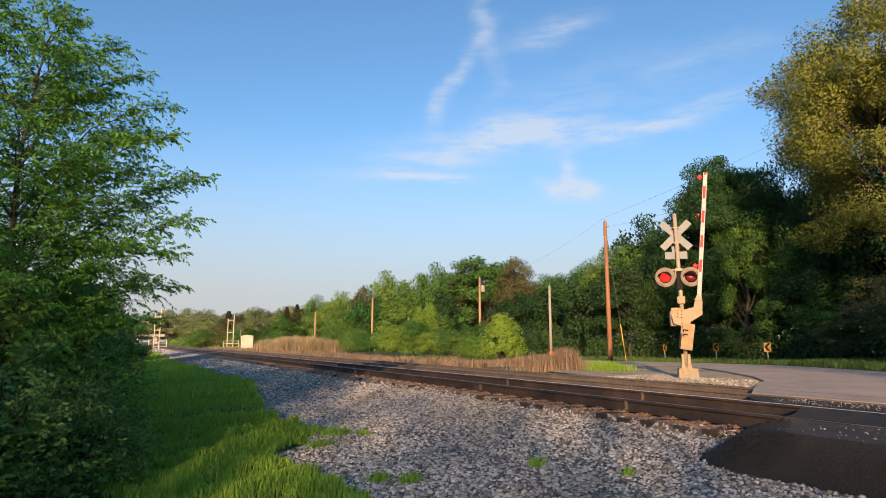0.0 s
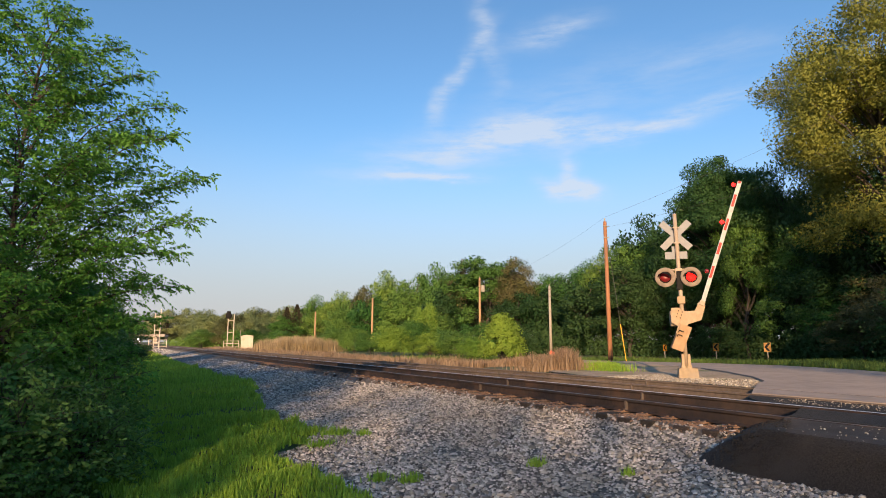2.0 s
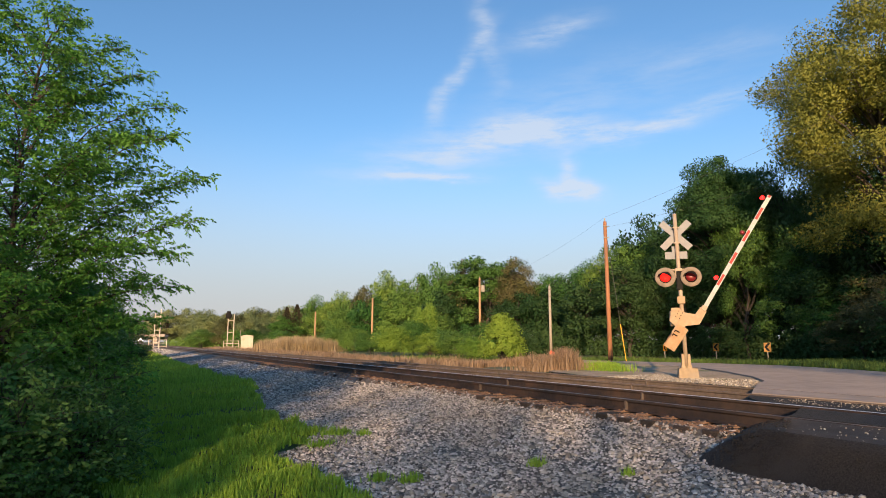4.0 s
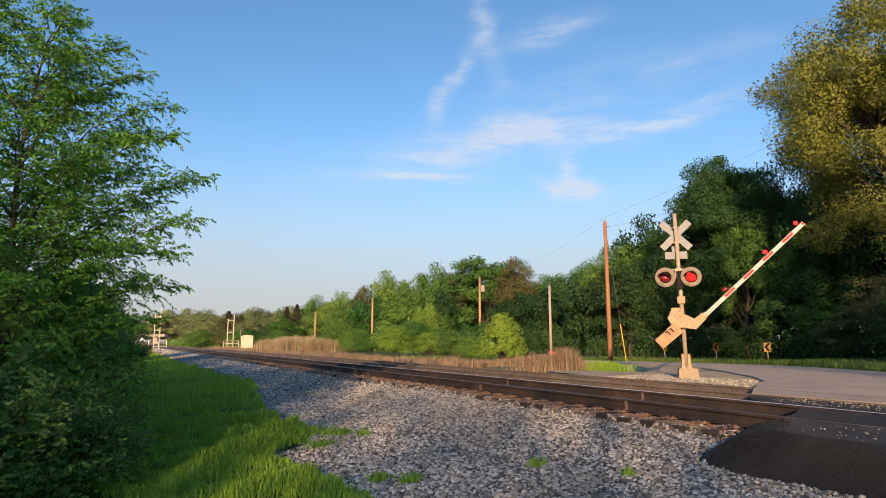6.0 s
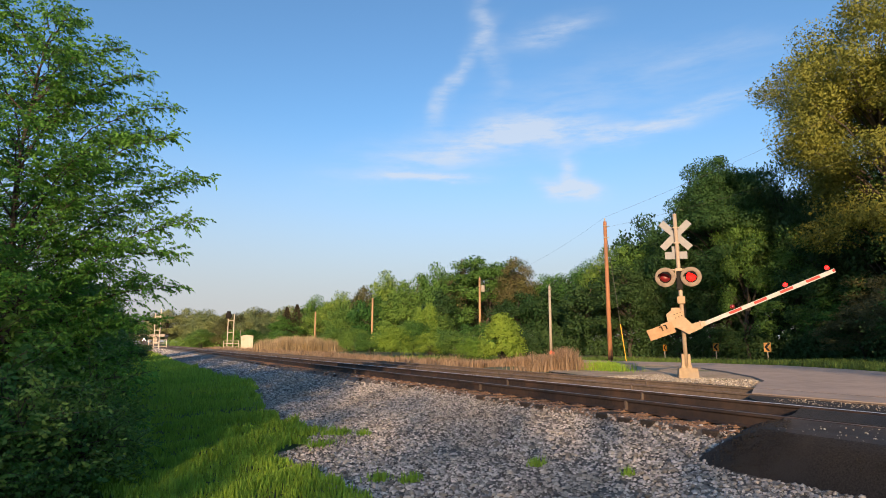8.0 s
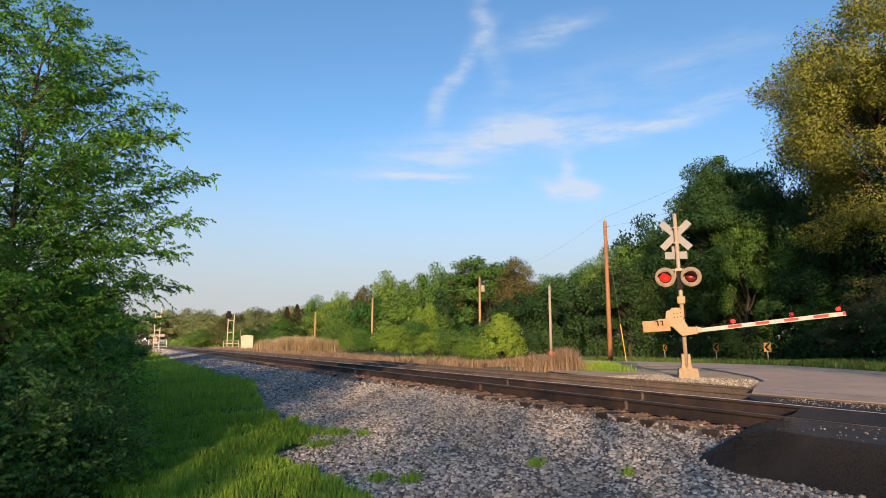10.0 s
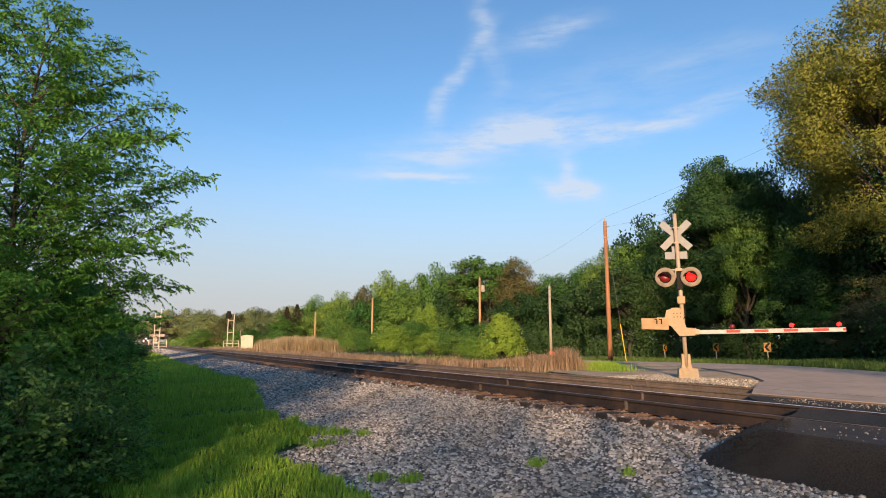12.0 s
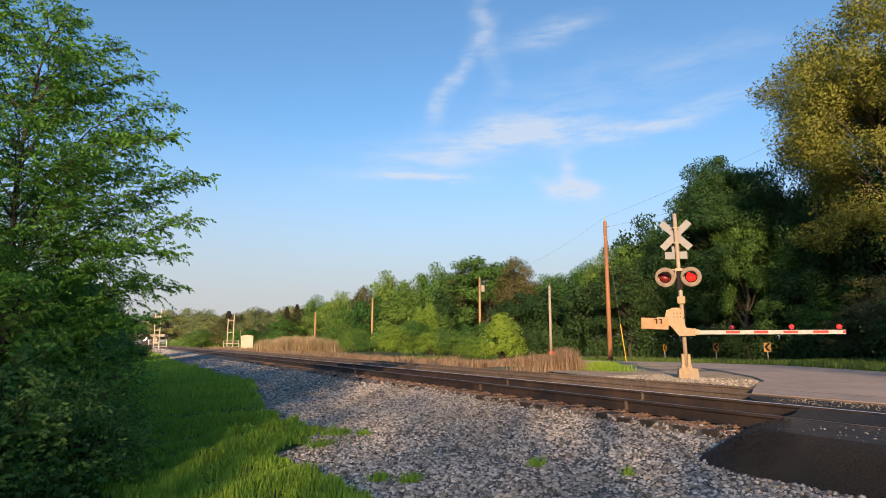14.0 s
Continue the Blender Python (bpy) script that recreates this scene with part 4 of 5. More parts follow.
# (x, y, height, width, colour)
WOOD = [(-189, 415, 22.5, 24, LEAF_OLIVE_HAZE), (-202, 425, 20, 24, LEAF_OLIVE_HAZE), (-176, 420, 23.5, 24, LEAF_OLIVE_HAZE), (-69.5, 178, 10.0, 10, LEAF_OLIVE_HAZE), (-64, 175, 9.2, 10, LEAF_OLIVE_HAZE), (-58.4, 168, 8.6, 10, LEAF_BROWN), (-57, 178, 9.9, 11, LEAF_OLIVE_HAZE),
        (-51.6, 175, 10, 11, LEAF_BROWN), (-45, 172, 9.5, 11, LEAF_OLIVE_HAZE), (-40, 160, 9.0, 10, LEAF_OLIVE_HAZE), (-33, 150, 9.5, 9, LEAF_OLIVE_HAZE), (-30.1, 140, 11.2, 7.5, LEAF), (-26, 135, 9.5, 8, LEAF_LIGHT), (-21, 125, 10.8, 9, LEAF_LIGHT), (-15.7, 120, 12.0, 7, LEAF_BROWN),
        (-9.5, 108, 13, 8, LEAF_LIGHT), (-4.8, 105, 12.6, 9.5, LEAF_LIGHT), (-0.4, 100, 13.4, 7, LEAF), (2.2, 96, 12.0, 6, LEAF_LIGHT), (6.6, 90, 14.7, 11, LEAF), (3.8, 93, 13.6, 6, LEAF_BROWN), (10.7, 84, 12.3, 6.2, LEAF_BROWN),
        (9.9, 80, 7.6, 7, LEAF_SHADE), (13.5, 88, 9.5, 7, LEAF_BROWN), (17.2, 85, 11.3, 8, LEAF_LIGHT), (18.0, 75, 10.5, 6.8, LEAF), (19.4, 70, 12, 7, LEAF_LIGHT), (21.1, 65, 13.2, 7, LEAF),
        (23.0, 62, 12.0, 6.4, LEAF_DEEP), (22.5, 58, 12.5, 6, LEAF_SHADE), (31.0, 52, 17.5, 8, LEAF_SHADE),
        (-18, 112, 8.0, 8, LEAF), (-12, 100, 8.5, 8, LEAF), (-6, 94, 8.2, 8, LEAF_LIGHT), (0, 90, 8.8, 7, LEAF_SHADE), (14.5, 76, 8.5, 7, LEAF_SHADE), (16, 66, 8.0, 7, LEAF_SHADE), (18.5, 60, 8.5, 6.5, LEAF_SHADE),
        (12.5, 77, 7.8, 6, LEAF_SHADE), (-21, 128, 7.5, 7, LEAF_LIGHT), (-36, 138, 7.0, 8, LEAF_LIGHT), (-48, 150, 7, 9, LEAF_OLIVE_HAZE), (22.0, 59, 10, 6, LEAF_SHADE), (25.0, 58, 12, 8, LEAF_SHADE),
        (31.5, 36.5, 13.0, 7, LEAF_DEEP), (36.0, 36, 14.5, 8.5, LEAF_SHADE), (34.0, 47, 16, 9, LEAF_SHADE), (33.0, 42, 14.0, 8, LEAF_SHADE), (36, 38, 16, 9, LEAF_SHADE), (33.5, 34, 13, 8, LEAF_SHADE), (30.5, 30, 10.0, 7, LEAF_DEEP), (28.5, 26.5, 8.0, 6.5, LEAF), (29.5, 47, 8.8, 6, LEAF_SHADE)]
for i, (x, y, h, w, mat) in enumerate(WOOD):
    (plant if y < 63 or (x > 0 and y < 92 and mat is not LEAF_SHADE) else far_plant)(i, x, y, h, w, mat, {"leaf_light": LIGHT_L, "leaf_shade": DARK_L, "leaf_deep": "tall deep green woodland tree", "leaf_brown": "half-bare tree with brownish young leaves"}.get(mat.name, GREEN_L))
# rows behind, to close the wood
rnd = random.Random(8)
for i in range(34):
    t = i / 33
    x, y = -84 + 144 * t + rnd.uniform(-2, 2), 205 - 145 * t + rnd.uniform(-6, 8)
    far_plant(i, x, y, 8.5 + 4 * t + rnd.uniform(-1, 1), 10.5, LEAF_SHADE if t > 0.55 else LEAF_OLIVE_HAZE, DARK_L if t > 0.55 else GREEN_L)
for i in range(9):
    far_plant(i + 1, 24 + 3.2 * i + rnd.uniform(-1, 1), 66 - 5.0 * i, 14 + rnd.uniform(-2, 2), 9, LEAF_SHADE, DARK_L)

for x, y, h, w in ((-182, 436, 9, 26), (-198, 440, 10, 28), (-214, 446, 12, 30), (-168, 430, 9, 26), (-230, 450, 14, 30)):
    far_plant(1, x, y, h, w, LEAF_OLIVE_HAZE, GREEN_L)

# the big tree and the lighter young ones at the wood's edge
big = broadleaf(31, 26.5, 12.6, 190000, 0.15, 0.10, 260, 0.1, lobes=0.6, puff=1.45)
tree_thing("tall_tree", big, Matrix.Translation((31.6, 41, -0.4)), "tall tree with golden young leaves catching the low sun", "tree", LEAF_GOLD)
dense = broadleaf(32, 19, 9.5, 100000, 0.15, 0.04, 170, 0.1, lobes=0.5, puff=1.35)
for x, y, s, r in ((26.0, 55, 1.0, 0), (29.5, 57, 0.96, 130)):
    tree_thing("tree", dense, Matrix.Translation((x, y, -0.55)) @ pose(0, 0, 0, 0, 0, r) @ Matrix.Diagonal((s, s, s, 1)), "tall deep green woodland tree", "tree", LEAF_DEEP, "trees of the wood")
plant(3, 26.3, 52, 14.2, 4.2, LEAF_LIGHT, "slender young tree with pale yellow-green leaves")
plant(1, 29.0, 49.0, 9.8, 6.0, LEAF, "bright green young tree at the wood's edge")
plant(2, 30.0, 45.0, 5.2, 5.5, LEAF, "low green tree at the wood's edge")
plant(0, 30.5, 40.0, 6.0, 6.0, LEAF_BROWN, "low tree with brownish young leaves")
plant(2, 27.0, 34.0, 5.0, 5.0, LEAF_BROWN, "low tree with brownish young leaves")
plant(0, 24.5, 29.0, 3.8, 4.0, LEAF_OLIVE_HAZE, "low olive green tree at the wood's edge")
plant(1, 26.8, 38.5, 3.4, 4.6, LEAF_BROWN, "low tree with brownish young leaves")
plant(3, 25.8, 31.5, 4.6, 4.2, LEAF, "low green tree at the wood's edge")
plant(1, 24.5, 55, 5.5, 5.0, LEAF_SHADE, DARK_L)


def undergrowth(line, depth, tall, n, size, seed, mat, label):
    """A belt of low leafage along a line of the plan."""
    rr = np.random.default_rng(seed)
    out = []
    for _ in range(n):
        t = rr.random() * (len(line) - 1)
        i = int(t)
        q = Vector(line[i]).lerp(Vector(line[i + 1]), t - i)
        q += Vector((rr.normal(), rr.normal())) * depth
        top = tall * (0.45 + 0.9 * abs(noise.noise(Vector((q.x * 0.45, q.y * 0.45, seed)))) + 0.3 * noise.noise(Vector((q.x * 1.4, q.y * 1.4, 0))))
        out.append((q.x, q.y, ground_z(q.x, q.y) + top * rr.random() ** 0.8))
    C = np.array(out)
    mass = unit(np.array([[noise.noise(Vector((x * 0.9, y * 0.9, z * 0.9 + k * 9))) for k in (0, 1, 2)] for x, y, z in C]) * 1.6 + np.array([-0.2, -0.8, 0.5]))
    V, F, N = leaf_tris(C, unit(rr.normal(size=C.shape) + np.array([0, -0.3, 0.0])), size * (0.6 + 0.8 * rr.random(n)), rr, mass)
    tagged(new("undergrowth", mesh_np("undergrowth", V, F, [mat], normals=N)), label, "undergrowth", kind="stuff")


undergrowth([(23.5, 25), (26, 32), (29, 40), (29, 49), (25, 56), (17, 63), (11, 74)], 1.0, 3.6, 80000, 0.18, 75, LEAF_SHADE, "dense undergrowth along the edge of the wood, leaf colour darkened for shade")
undergrowth([(11, 78), (4, 82), (-8, 88), (-22, 108), (-36, 130), (-52, 150), (-72, 162)], 1.6, 2.8, 50000, 0.25, 76, LEAF_LIGHT, "green undergrowth in front of the wood")


def conifer(x, y, h, w):
    rng = np.random.default_rng(int(h * 100))
    n = 5000
    t = rng.random(n) ** 0.8
    ang = rng.random(n) * 2 * math.pi
    tier = np.floor(t * 14) / 14
    r = (1 - t) * w / 2 * (0.25 + 0.75 * rng.random(n)) * (1.3 - 0.7 * (t - tier) * 14)
    L = np.stack([np.cos(ang) * r, np.sin(ang) * r, h * (0.08 + 0.92 * t) - 0.25 * r], 1)
    D = unit(np.stack([np.cos(ang), np.sin(ang), np.full(n, -0.25)], 1) + rng.normal(size=(n, 3)) * 0.3)
    V, F = leaf_quads(L, D, 0.35 * (0.6 + 0.6 * rng.random(n)), rng, wide=0.35)
    segs = [((0, 0, -0.2), (0, 0, h * 0.97), 0.16, 0.02)]
    tree_thing("spruce", (limbs_mesh("trunk", segs, BARK), mesh_np("crown", V, F, [NEEDLE])), Matrix.Translation((x, y, ground_z(x, y))), "dark brownish spruce with a pointed top", "conifer tree", None, "spruces")


conifer(-35.8, 138, 9.3, 7.5)
conifer(-33.5, 138, 9.9, 8.0)

# shrubs in front of the wood
round_bush = broadleaf(41, 3.3, 3.3, 26000, 0.085, -0.02, 110, 0.2, stems=4, lobes=0.08, egg=0.98, puff=1.25)
tree_thing("round_shrub", round_bush, Matrix.Translation((3.62, 36.8, -0.62)), "dense rounded light green shrub beside the line", "shrub", LEAF_LIME)
for i, (x, y, h, w, mat) in enumerate([(-5.2, 62, 3.0, 3.8, LEAF_LIME), (-1.9, 68, 5.6, 2.6, LEAF_LIME), (-1.2, 58, 2.3, 3.4, LEAF_LIME), (1.2, 52, 2.4, 3.4, LEAF), (2.0, 43.5, 1.8, 2.6, LEAF_LIME), (-8.5, 72, 2.6, 4, LEAF), (-12, 82, 3.2, 4, LEAF_LIGHT),
                                        (-17, 94, 3.4, 4.5, LEAF), (-3.2, 66, 3.6, 3.6, LEAF), (5.5, 46, 2.2, 2.6, LEAF_SHADE), (-1.5, 70, 5.0, 5, LEAF_LIGHT), (-33, 124, 3.6, 6, LEAF),
                                        (-54, 150, 4, 7, LEAF_BROWN), (-60, 150, 4.4, 7, LEAF), (-48, 140, 4, 6, LEAF_LIGHT), (-42, 132, 4, 6, LEAF_LIGHT), (0.2, 61, 2.6, 3.6, LEAF), (3.2, 55, 3.2, 3.6, LEAF), (6.8, 60, 3.0, 4, LEAF_SHADE)]):
    bush(i, x, y, h, w, mat, "low green shrub among dry grass")
# the shaded brush of the ditch: its shade is in the dark leaf colour
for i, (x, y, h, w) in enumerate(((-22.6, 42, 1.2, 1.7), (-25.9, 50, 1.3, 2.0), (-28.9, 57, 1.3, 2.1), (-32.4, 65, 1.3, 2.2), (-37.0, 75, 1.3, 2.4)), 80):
    bush(i, x, y, h, w, LEAF_SHADE, "low dark green ditch shrub beside the ballast, leaf colour darkened for shade")

# the trees and shrubs close by, in the ditch
near_tree = bough_tree(51, 7.7, 0.085, [(1.35, 0.1, 7.05), (1.85, -0.15, 6.45), (2.25, 0.1, 6.02), (2.55, -0.3, 5.35), (2.9, 0.0, 4.72), (2.75, 0.2, 4.1), (2.65, -0.1, 3.55), (2.5, 0.15, 3.0), (2.35, -0.2, 2.45), (0.35, -0.1, 7.75)])
tree_thing("young_tree", near_tree, Matrix.Translation((-6.82, 9.4, -1.2)), "leafy young tree in the ditch with drooping sprays of leaves", "tree")
low_bush = spray_tree(52, (0, 0, 0), [(0, 0, 0.75, 1.15, 1.15, 1.0, 0.7), (0.3, -0.4, 0.45, 0.9, 0.9, 0.6, 0.3)], 1150, 0.066, 0.02)
for i, (x, y, s, r) in enumerate([(-5.0, 7.1, 1.0, 0), (-5.9, 6.6, 1.3, 80), (-6.8, 9.6, 1.35, 140), (-8.0, 12.2, 1.5, 200), (-9.9, 15.5, 1.6, 250), (-12.0, 19.3, 1.7, 300), (-7.4, 8.6, 1.6, 30), (-14.8, 24.0, 1.9, 70), (-4.9, 5.9, 0.8, 110), (-5.3, 8.5, 1.05, 170), (-7.3, 11.2, 1.2, 20), (-4.75, 7.9, 0.85, 220)]):
    tree_thing("ditch_shrub", low_bush, Matrix.Translation((x, y, ground_z(x, y) - 0.1)) @ pose(0, 0, 0, 0, 0, r) @ Matrix.Diagonal((s, s, s, 1)), "shaded dark green shrub in the ditch", "shrub", LEAF, "shrubs in the ditch")
for i, (x, y, h, w) in enumerate([(-11.2, 14.5, 4.6, 5.0), (-13.9, 20.0, 4.2, 5.0), (-18.0, 28.0, 4.4, 5.5), (-23.6, 38, 5.0, 6.0), (-31.8, 52, 3.0, 6), (-21.6, 37, 4.6, 5.0), (-29.2, 52, 4.6, 6.0), (-11.5, 10.0, 5.5, 6)]):
    plant(i, x, y, h, w, LEAF, "green tree in the row beside the railway ditch", group="trees beside the ditch")

# unseen trees added on the side of the low sun, behind the place where one stands: they shade the wood past the road
for x, y, h, w in ((12.0, -9, 24, 6), (14.5, -7, 25, 8), (19.0, -5, 24, 4), (27.5, -5, 26, 9), (35, -6, 27, 9), (41, -6, 27, 10)):
    thin_plant(x, y, h, w)


# an unseen wood added far behind, along the line: its tops keep the low sun off the near stones and the ditch
for x, y, h, w in ((6.0, -50, 12.6, 8), (2.0, -53, 13.9, 8), (-2.0, -49, 14.6, 8), (-5.5, -53, 16.4, 8), (-9.0, -49, 17.0, 9), (-13.0, -53, 19.5, 10), (-17.5, -49, 20.5, 10), (-22, -53, 23, 10),
                                   (-26, -49, 24, 11), (-34, -50, 27, 12), (-46, -51, 30, 14),
                   (4.5, -57, 14.0, 8), (-0.5, -57, 15.2, 8), (-5.5, -57, 16.6, 8), (-16.5, -57, 18, 8), (-22.5, -57, 21.5, 10)):
    thin_plant(x, y, h, w)


def blades(name, spots, hgt, mat, label, category, seed, lean=0.35, width=0.012):
    """Grass: one narrow bent blade for each spot (n, 3), as two quads."""
    rng = np.random.default_rng(seed)
    n = len(spots)
    ang = rng.random(n) * 2 * math.pi
    dx = np.stack([np.cos(ang), np.sin(ang), np.zeros(n)], 1)
    ln = np.stack([np.cos(ang + 1.57), np.sin(ang + 1.57), np.zeros(n)], 1) * (lean * rng.random(n) * hgt)[:, None]
    up = np.array([0, 0, 1.0]) * hgt[:, None]
    w = (width * (0.6 + 0.8 * rng.random(n)))[:, None] if np.isscalar(width) else width[:, None]
    V = np.empty((n, 6, 3))
    V[:, 0], V[:, 1] = spots - dx * w, spots + dx * w
    V[:, 2], V[:, 3] = spots + dx * w * 0.8 + up * 0.55 + ln * 0.35, spots - dx * w * 0.8 + up * 0.55 + ln * 0.35
    V[:, 4], V[:, 5] = spots + dx * w * 0.12 + up * 0.96 + ln, spots - dx * w * 0.12 + up * 0.96 + ln
    b = np.arange(n)[:, None] * 6
    F = np.concatenate([b + np.array([[0, 1, 2, 3]]), b + np.array([[3, 2, 4, 5]])])
    return tagged(new(name, mesh_np(name, V.reshape(-1, 3), F, [mat])), label, category, kind="stuff")


def scatter(n, p0, p1, a0, a1, seed, keep=None, bias=1.0):
    rng = np.random.default_rng(seed)
    out = []
    for _ in range(n):
        a = a0 + (a1 - a0) * rng.random() ** bias
        lo, hi = (p0(a) if callable(p0) else p0), (p1(a) if callable(p1) else p1)
        p = lo + (hi - lo) * rng.random()
        if keep and not keep(p, a):
            continue
        x, y = xy(p, a)
        out.append((x, y, ground_z(x, y)))
    return np.array(out)


def tuft(p, a):
    return noise.noise(Vector((p * 1.1, a * 0.9, 7.0))) > -0.6 + 0.2 * (p < 0)


g = np.concatenate([scatter(64000, -1.6, edge_p, 4.5, 46, 61, tuft, 1.9), scatter(28000, -1.2, edge_p, 4.0, 14, 62, tuft), scatter(16000, -1.5, edge_p, 45, 120, 63, None)])
rng = np.random.default_rng(63)
mound = np.array([noise.noise(Vector((x * 1.3, y * 1.3, 4.0))) + 0.5 * noise.noise(Vector((x * 3.1, y * 3.1, 8.0))) for x, y, z in g])
g[:, 2] += np.clip(0.05 + 0.09 * mound, 0.0, 0.16) * (np.hypot(g[:, 0], g[:, 1]) < 40)
blades("grass", g, np.clip(1.0 + 0.9 * mound, 0.45, 1.7) * (0.045 + 0.080 * rng.random(len(g))) * (1 + 0.5 * (np.hypot(g[:, 0], g[:, 1]) > 16)), GRASS, "fresh bright green grass on the ditch bank", "grass", 64, 0.6, 0.0045 + 0.0006 * np.hypot(g[:, 0], g[:, 1]))
# tufts that grow in the stones
sp = []
for p, a, r, n in ((3.55, 10.4, 0.22, 350), (3.3, 10.9, 0.3, 300), (3.9, 10.0, 0.12, 80), (3.15, 6.6, 0.12, 160), (4.75, 6.3, 0.09, 110), (2.9, 6.9, 0.12, 120), (3.0, 9.6, 0.2, 200), (5.2, 5.2, 0.06, 50)):
    q = rng.normal(size=(n, 2)) * r * 0.6
    for dp, da in q:
        x, y = xy(p + dp, a + da)
        sp.append((x, y, ground_z(x, y)))
sp = np.array(sp)
blades("weeds", sp, 0.05 + 0.09 * rng.random(len(sp)), GRASS, "small green weed tufts growing among the stones", "weeds", 65, 0.5, 0.008)
# dry grass along the far side, tall reeds further off, green verge past the road
d = np.concatenate([scatter(11000, 15.5, 19.5, 25, 60, 66, None, 1.4), scatter(9000, 15.6, 21, 55, 130, 67)])
k = np.array([noise.noise(Vector((x * 0.5, y * 0.5, 2.0))) + 0.5 * noise.noise(Vector((x * 1.7, y * 1.7, 5.0))) for x, y, z in d])
tall = np.clip(0.42 + 0.55 * k, 0.12, 1.0)
cl = rng.normal(size=(4200, 2)) * np.array([0.75, 0.6]) + np.array([5.05, 26.2])
cl = np.array([(x, y, ground_z(x, y)) for x, y in cl])
ct = 0.95 * np.exp(-((cl[:, 0] - 5.05) / 1.3) ** 2) + 0.15 * np.sin(cl[:, 0] * 5)
c2 = rng.normal(size=(2600, 2)) * np.array([1.5, 0.5]) + np.array([3.0, 33.6])
c2 = np.array([(x, y, ground_z(x, y)) for x, y in c2])
d, tall = np.concatenate([d, cl, c2]), np.concatenate([tall, np.clip(ct, 0.25, 1.1), np.full(len(c2), 0.55)])
blades("dry_grass", d, tall * (0.55 + 0.5 * rng.random(len(d))), STRAW, "tall dry straw-coloured grass beside the railway", "dry grass", 68, 0.7, 0.005 + 0.00035 * np.hypot(d[:, 0], d[:, 1]))
d = rng.random((16000, 2)) * 2 - 1
d = d[(d ** 2).sum(1) < 1] * np.array([7.0, 6.0]) + np.array([-21.5, 92.0])
d = np.array([(x, y, ground_z(x, y)) for x, y in d])
ex = 1 - ((d[:, 0] + 21.5) / 7.4) ** 2
ex = ex * np.array([0.75 + 0.5 * noise.noise(Vector((x * 0.5, y * 0.5, 9.0))) + 0.25 * noise.noise(Vector((x * 1.6, y * 1.6, 3.0))) for x, y, z in d])
blades("reeds", d, (0.5 + 1.9 * np.sqrt(np.clip(ex, 0, 1))) * (0.40 + 0.75 * rng.random(len(d)) ** 0.6), REED, "stand of tall pale dry reeds", "reeds", 70, 0.5, 0.022)


def verge_spots(n, seed):
    rr = np.random.default_rng(seed)
    edge = [(15.9, 18.6), (16.9, 24.0), (17.0, 30.5), (15.6, 34.8), (12.3, 38.8), (6.8, 43.2), (-6, 48)]
    out = []
    for _ in range(n):
        t = rr.random() * (len(edge) - 1)
        i = int(t)
        a, b = Vector(edge[i]), Vector(edge[i + 1])
        q = a.lerp(b, t - i)
        nrm = Vector((b.y - a.y, -(b.x - a.x))).normalized()
        q += nrm * (rr.random() ** 1.3) * (9.5 if i > 0 else 9)
        q += Vector((0.2 * rr.normal(), 0.2 * rr.normal()))
        if (q - a.lerp(b, t - i)).dot(nrm) > -0.1:
            out.append((q.x, q.y, ground_z(q.x, q.y)))
    return np.array(out)


d = verge_spots(26000, 71)
blades("verge_grass", d, 0.10 + 0.3 * rng.random(len(d)), VERGE, "long green verge grass past the road", "grass", 72, 0.5, 0.02)
d = rng.normal(size=(3200, 2)) * np.array([0.42, 0.8]) + np.array([6.75, 25.6])
d = np.array([(x, y, ground_z(x, y)) for x, y in d])
blades("roadside_grass", d, 0.12 + 0.36 * rng.random(len(d)), GRASS, "patch of green grass beside the gravel", "grass", 74, 0.6, 0.009)


# ---- loose stone ----
def stones(name, spots, size, mat, label, seed):
    """Angular stones: jittered octahedra with cut corners, one small body for each spot."""
    rng = np.random.default_rng(seed)
    bm = bmesh.new()
    bmesh.ops.create_icosphere(bm, subdivisions=1, radius=0.5)
    ico = np.array([v.co for v in bm.verts])
    tri = np.array([[v.index for v in f.verts] for f in bm.faces])
    bm.free()
    n, k = len(spots), len(ico)
    V = ico[None] * (0.55 + 0.75 * rng.random((n, k, 1)))
    V = V * np.stack([0.8 + 0.7 * rng.random(n), 0.65 + 0.45 * rng.random(n), 0.55 + 0.45 * rng.random(n)], 1)[:, None, :]
    ang = rng.random(n) * 2 * math.pi
    tilt = rng.normal(0, 0.5, n)
    c, s = np.cos(ang), np.sin(ang)
    ct, st = np.cos(tilt), np.sin(tilt)
    x, y, z = V[..., 0], V[..., 1], V[..., 2]
    y, z = y * ct[:, None] - z * st[:, None], y * st[:, None] + z * ct[:, None]
    V = np.stack([x * c[:, None] - y * s[:, None], x * s[:, None] + y * c[:, None], z], -1)
    V = V * size[:, None, None] + spots[:, None, :]
    F = (tri[None] + (np.arange(n) * k)[:, None, None]).reshape(-1, 3)
    return tagged(new(name, mesh_np(name, V.reshape(-1, 3), F, [mat])), label, "gravel", kind="stuff")


def off_road(p, a):
    return a > left_a(max(5.9, p)) + (0.62 if p < 7.6 else 0.25) or (p < 5.99 and a > -2)


s1 = scatter(50000, lambda a: edge_p(a) - 0.1, 7.12, 1.8, 17, 81, off_road, 1.45)
s2 = scatter(8000, lambda a: edge_p(a) - 0.1, 6.95, 17, 60, 82, None, 1.5)
s2b = scatter(4500, lambda a: edge_p(a) - 0.1, 7.0, 58, 135, 98, None, 1.3)
s3 = scatter(2500, 6.8, 14.8, 5, 24, 83, off_road, 1.3)
s2b[:, 2] += 0.07
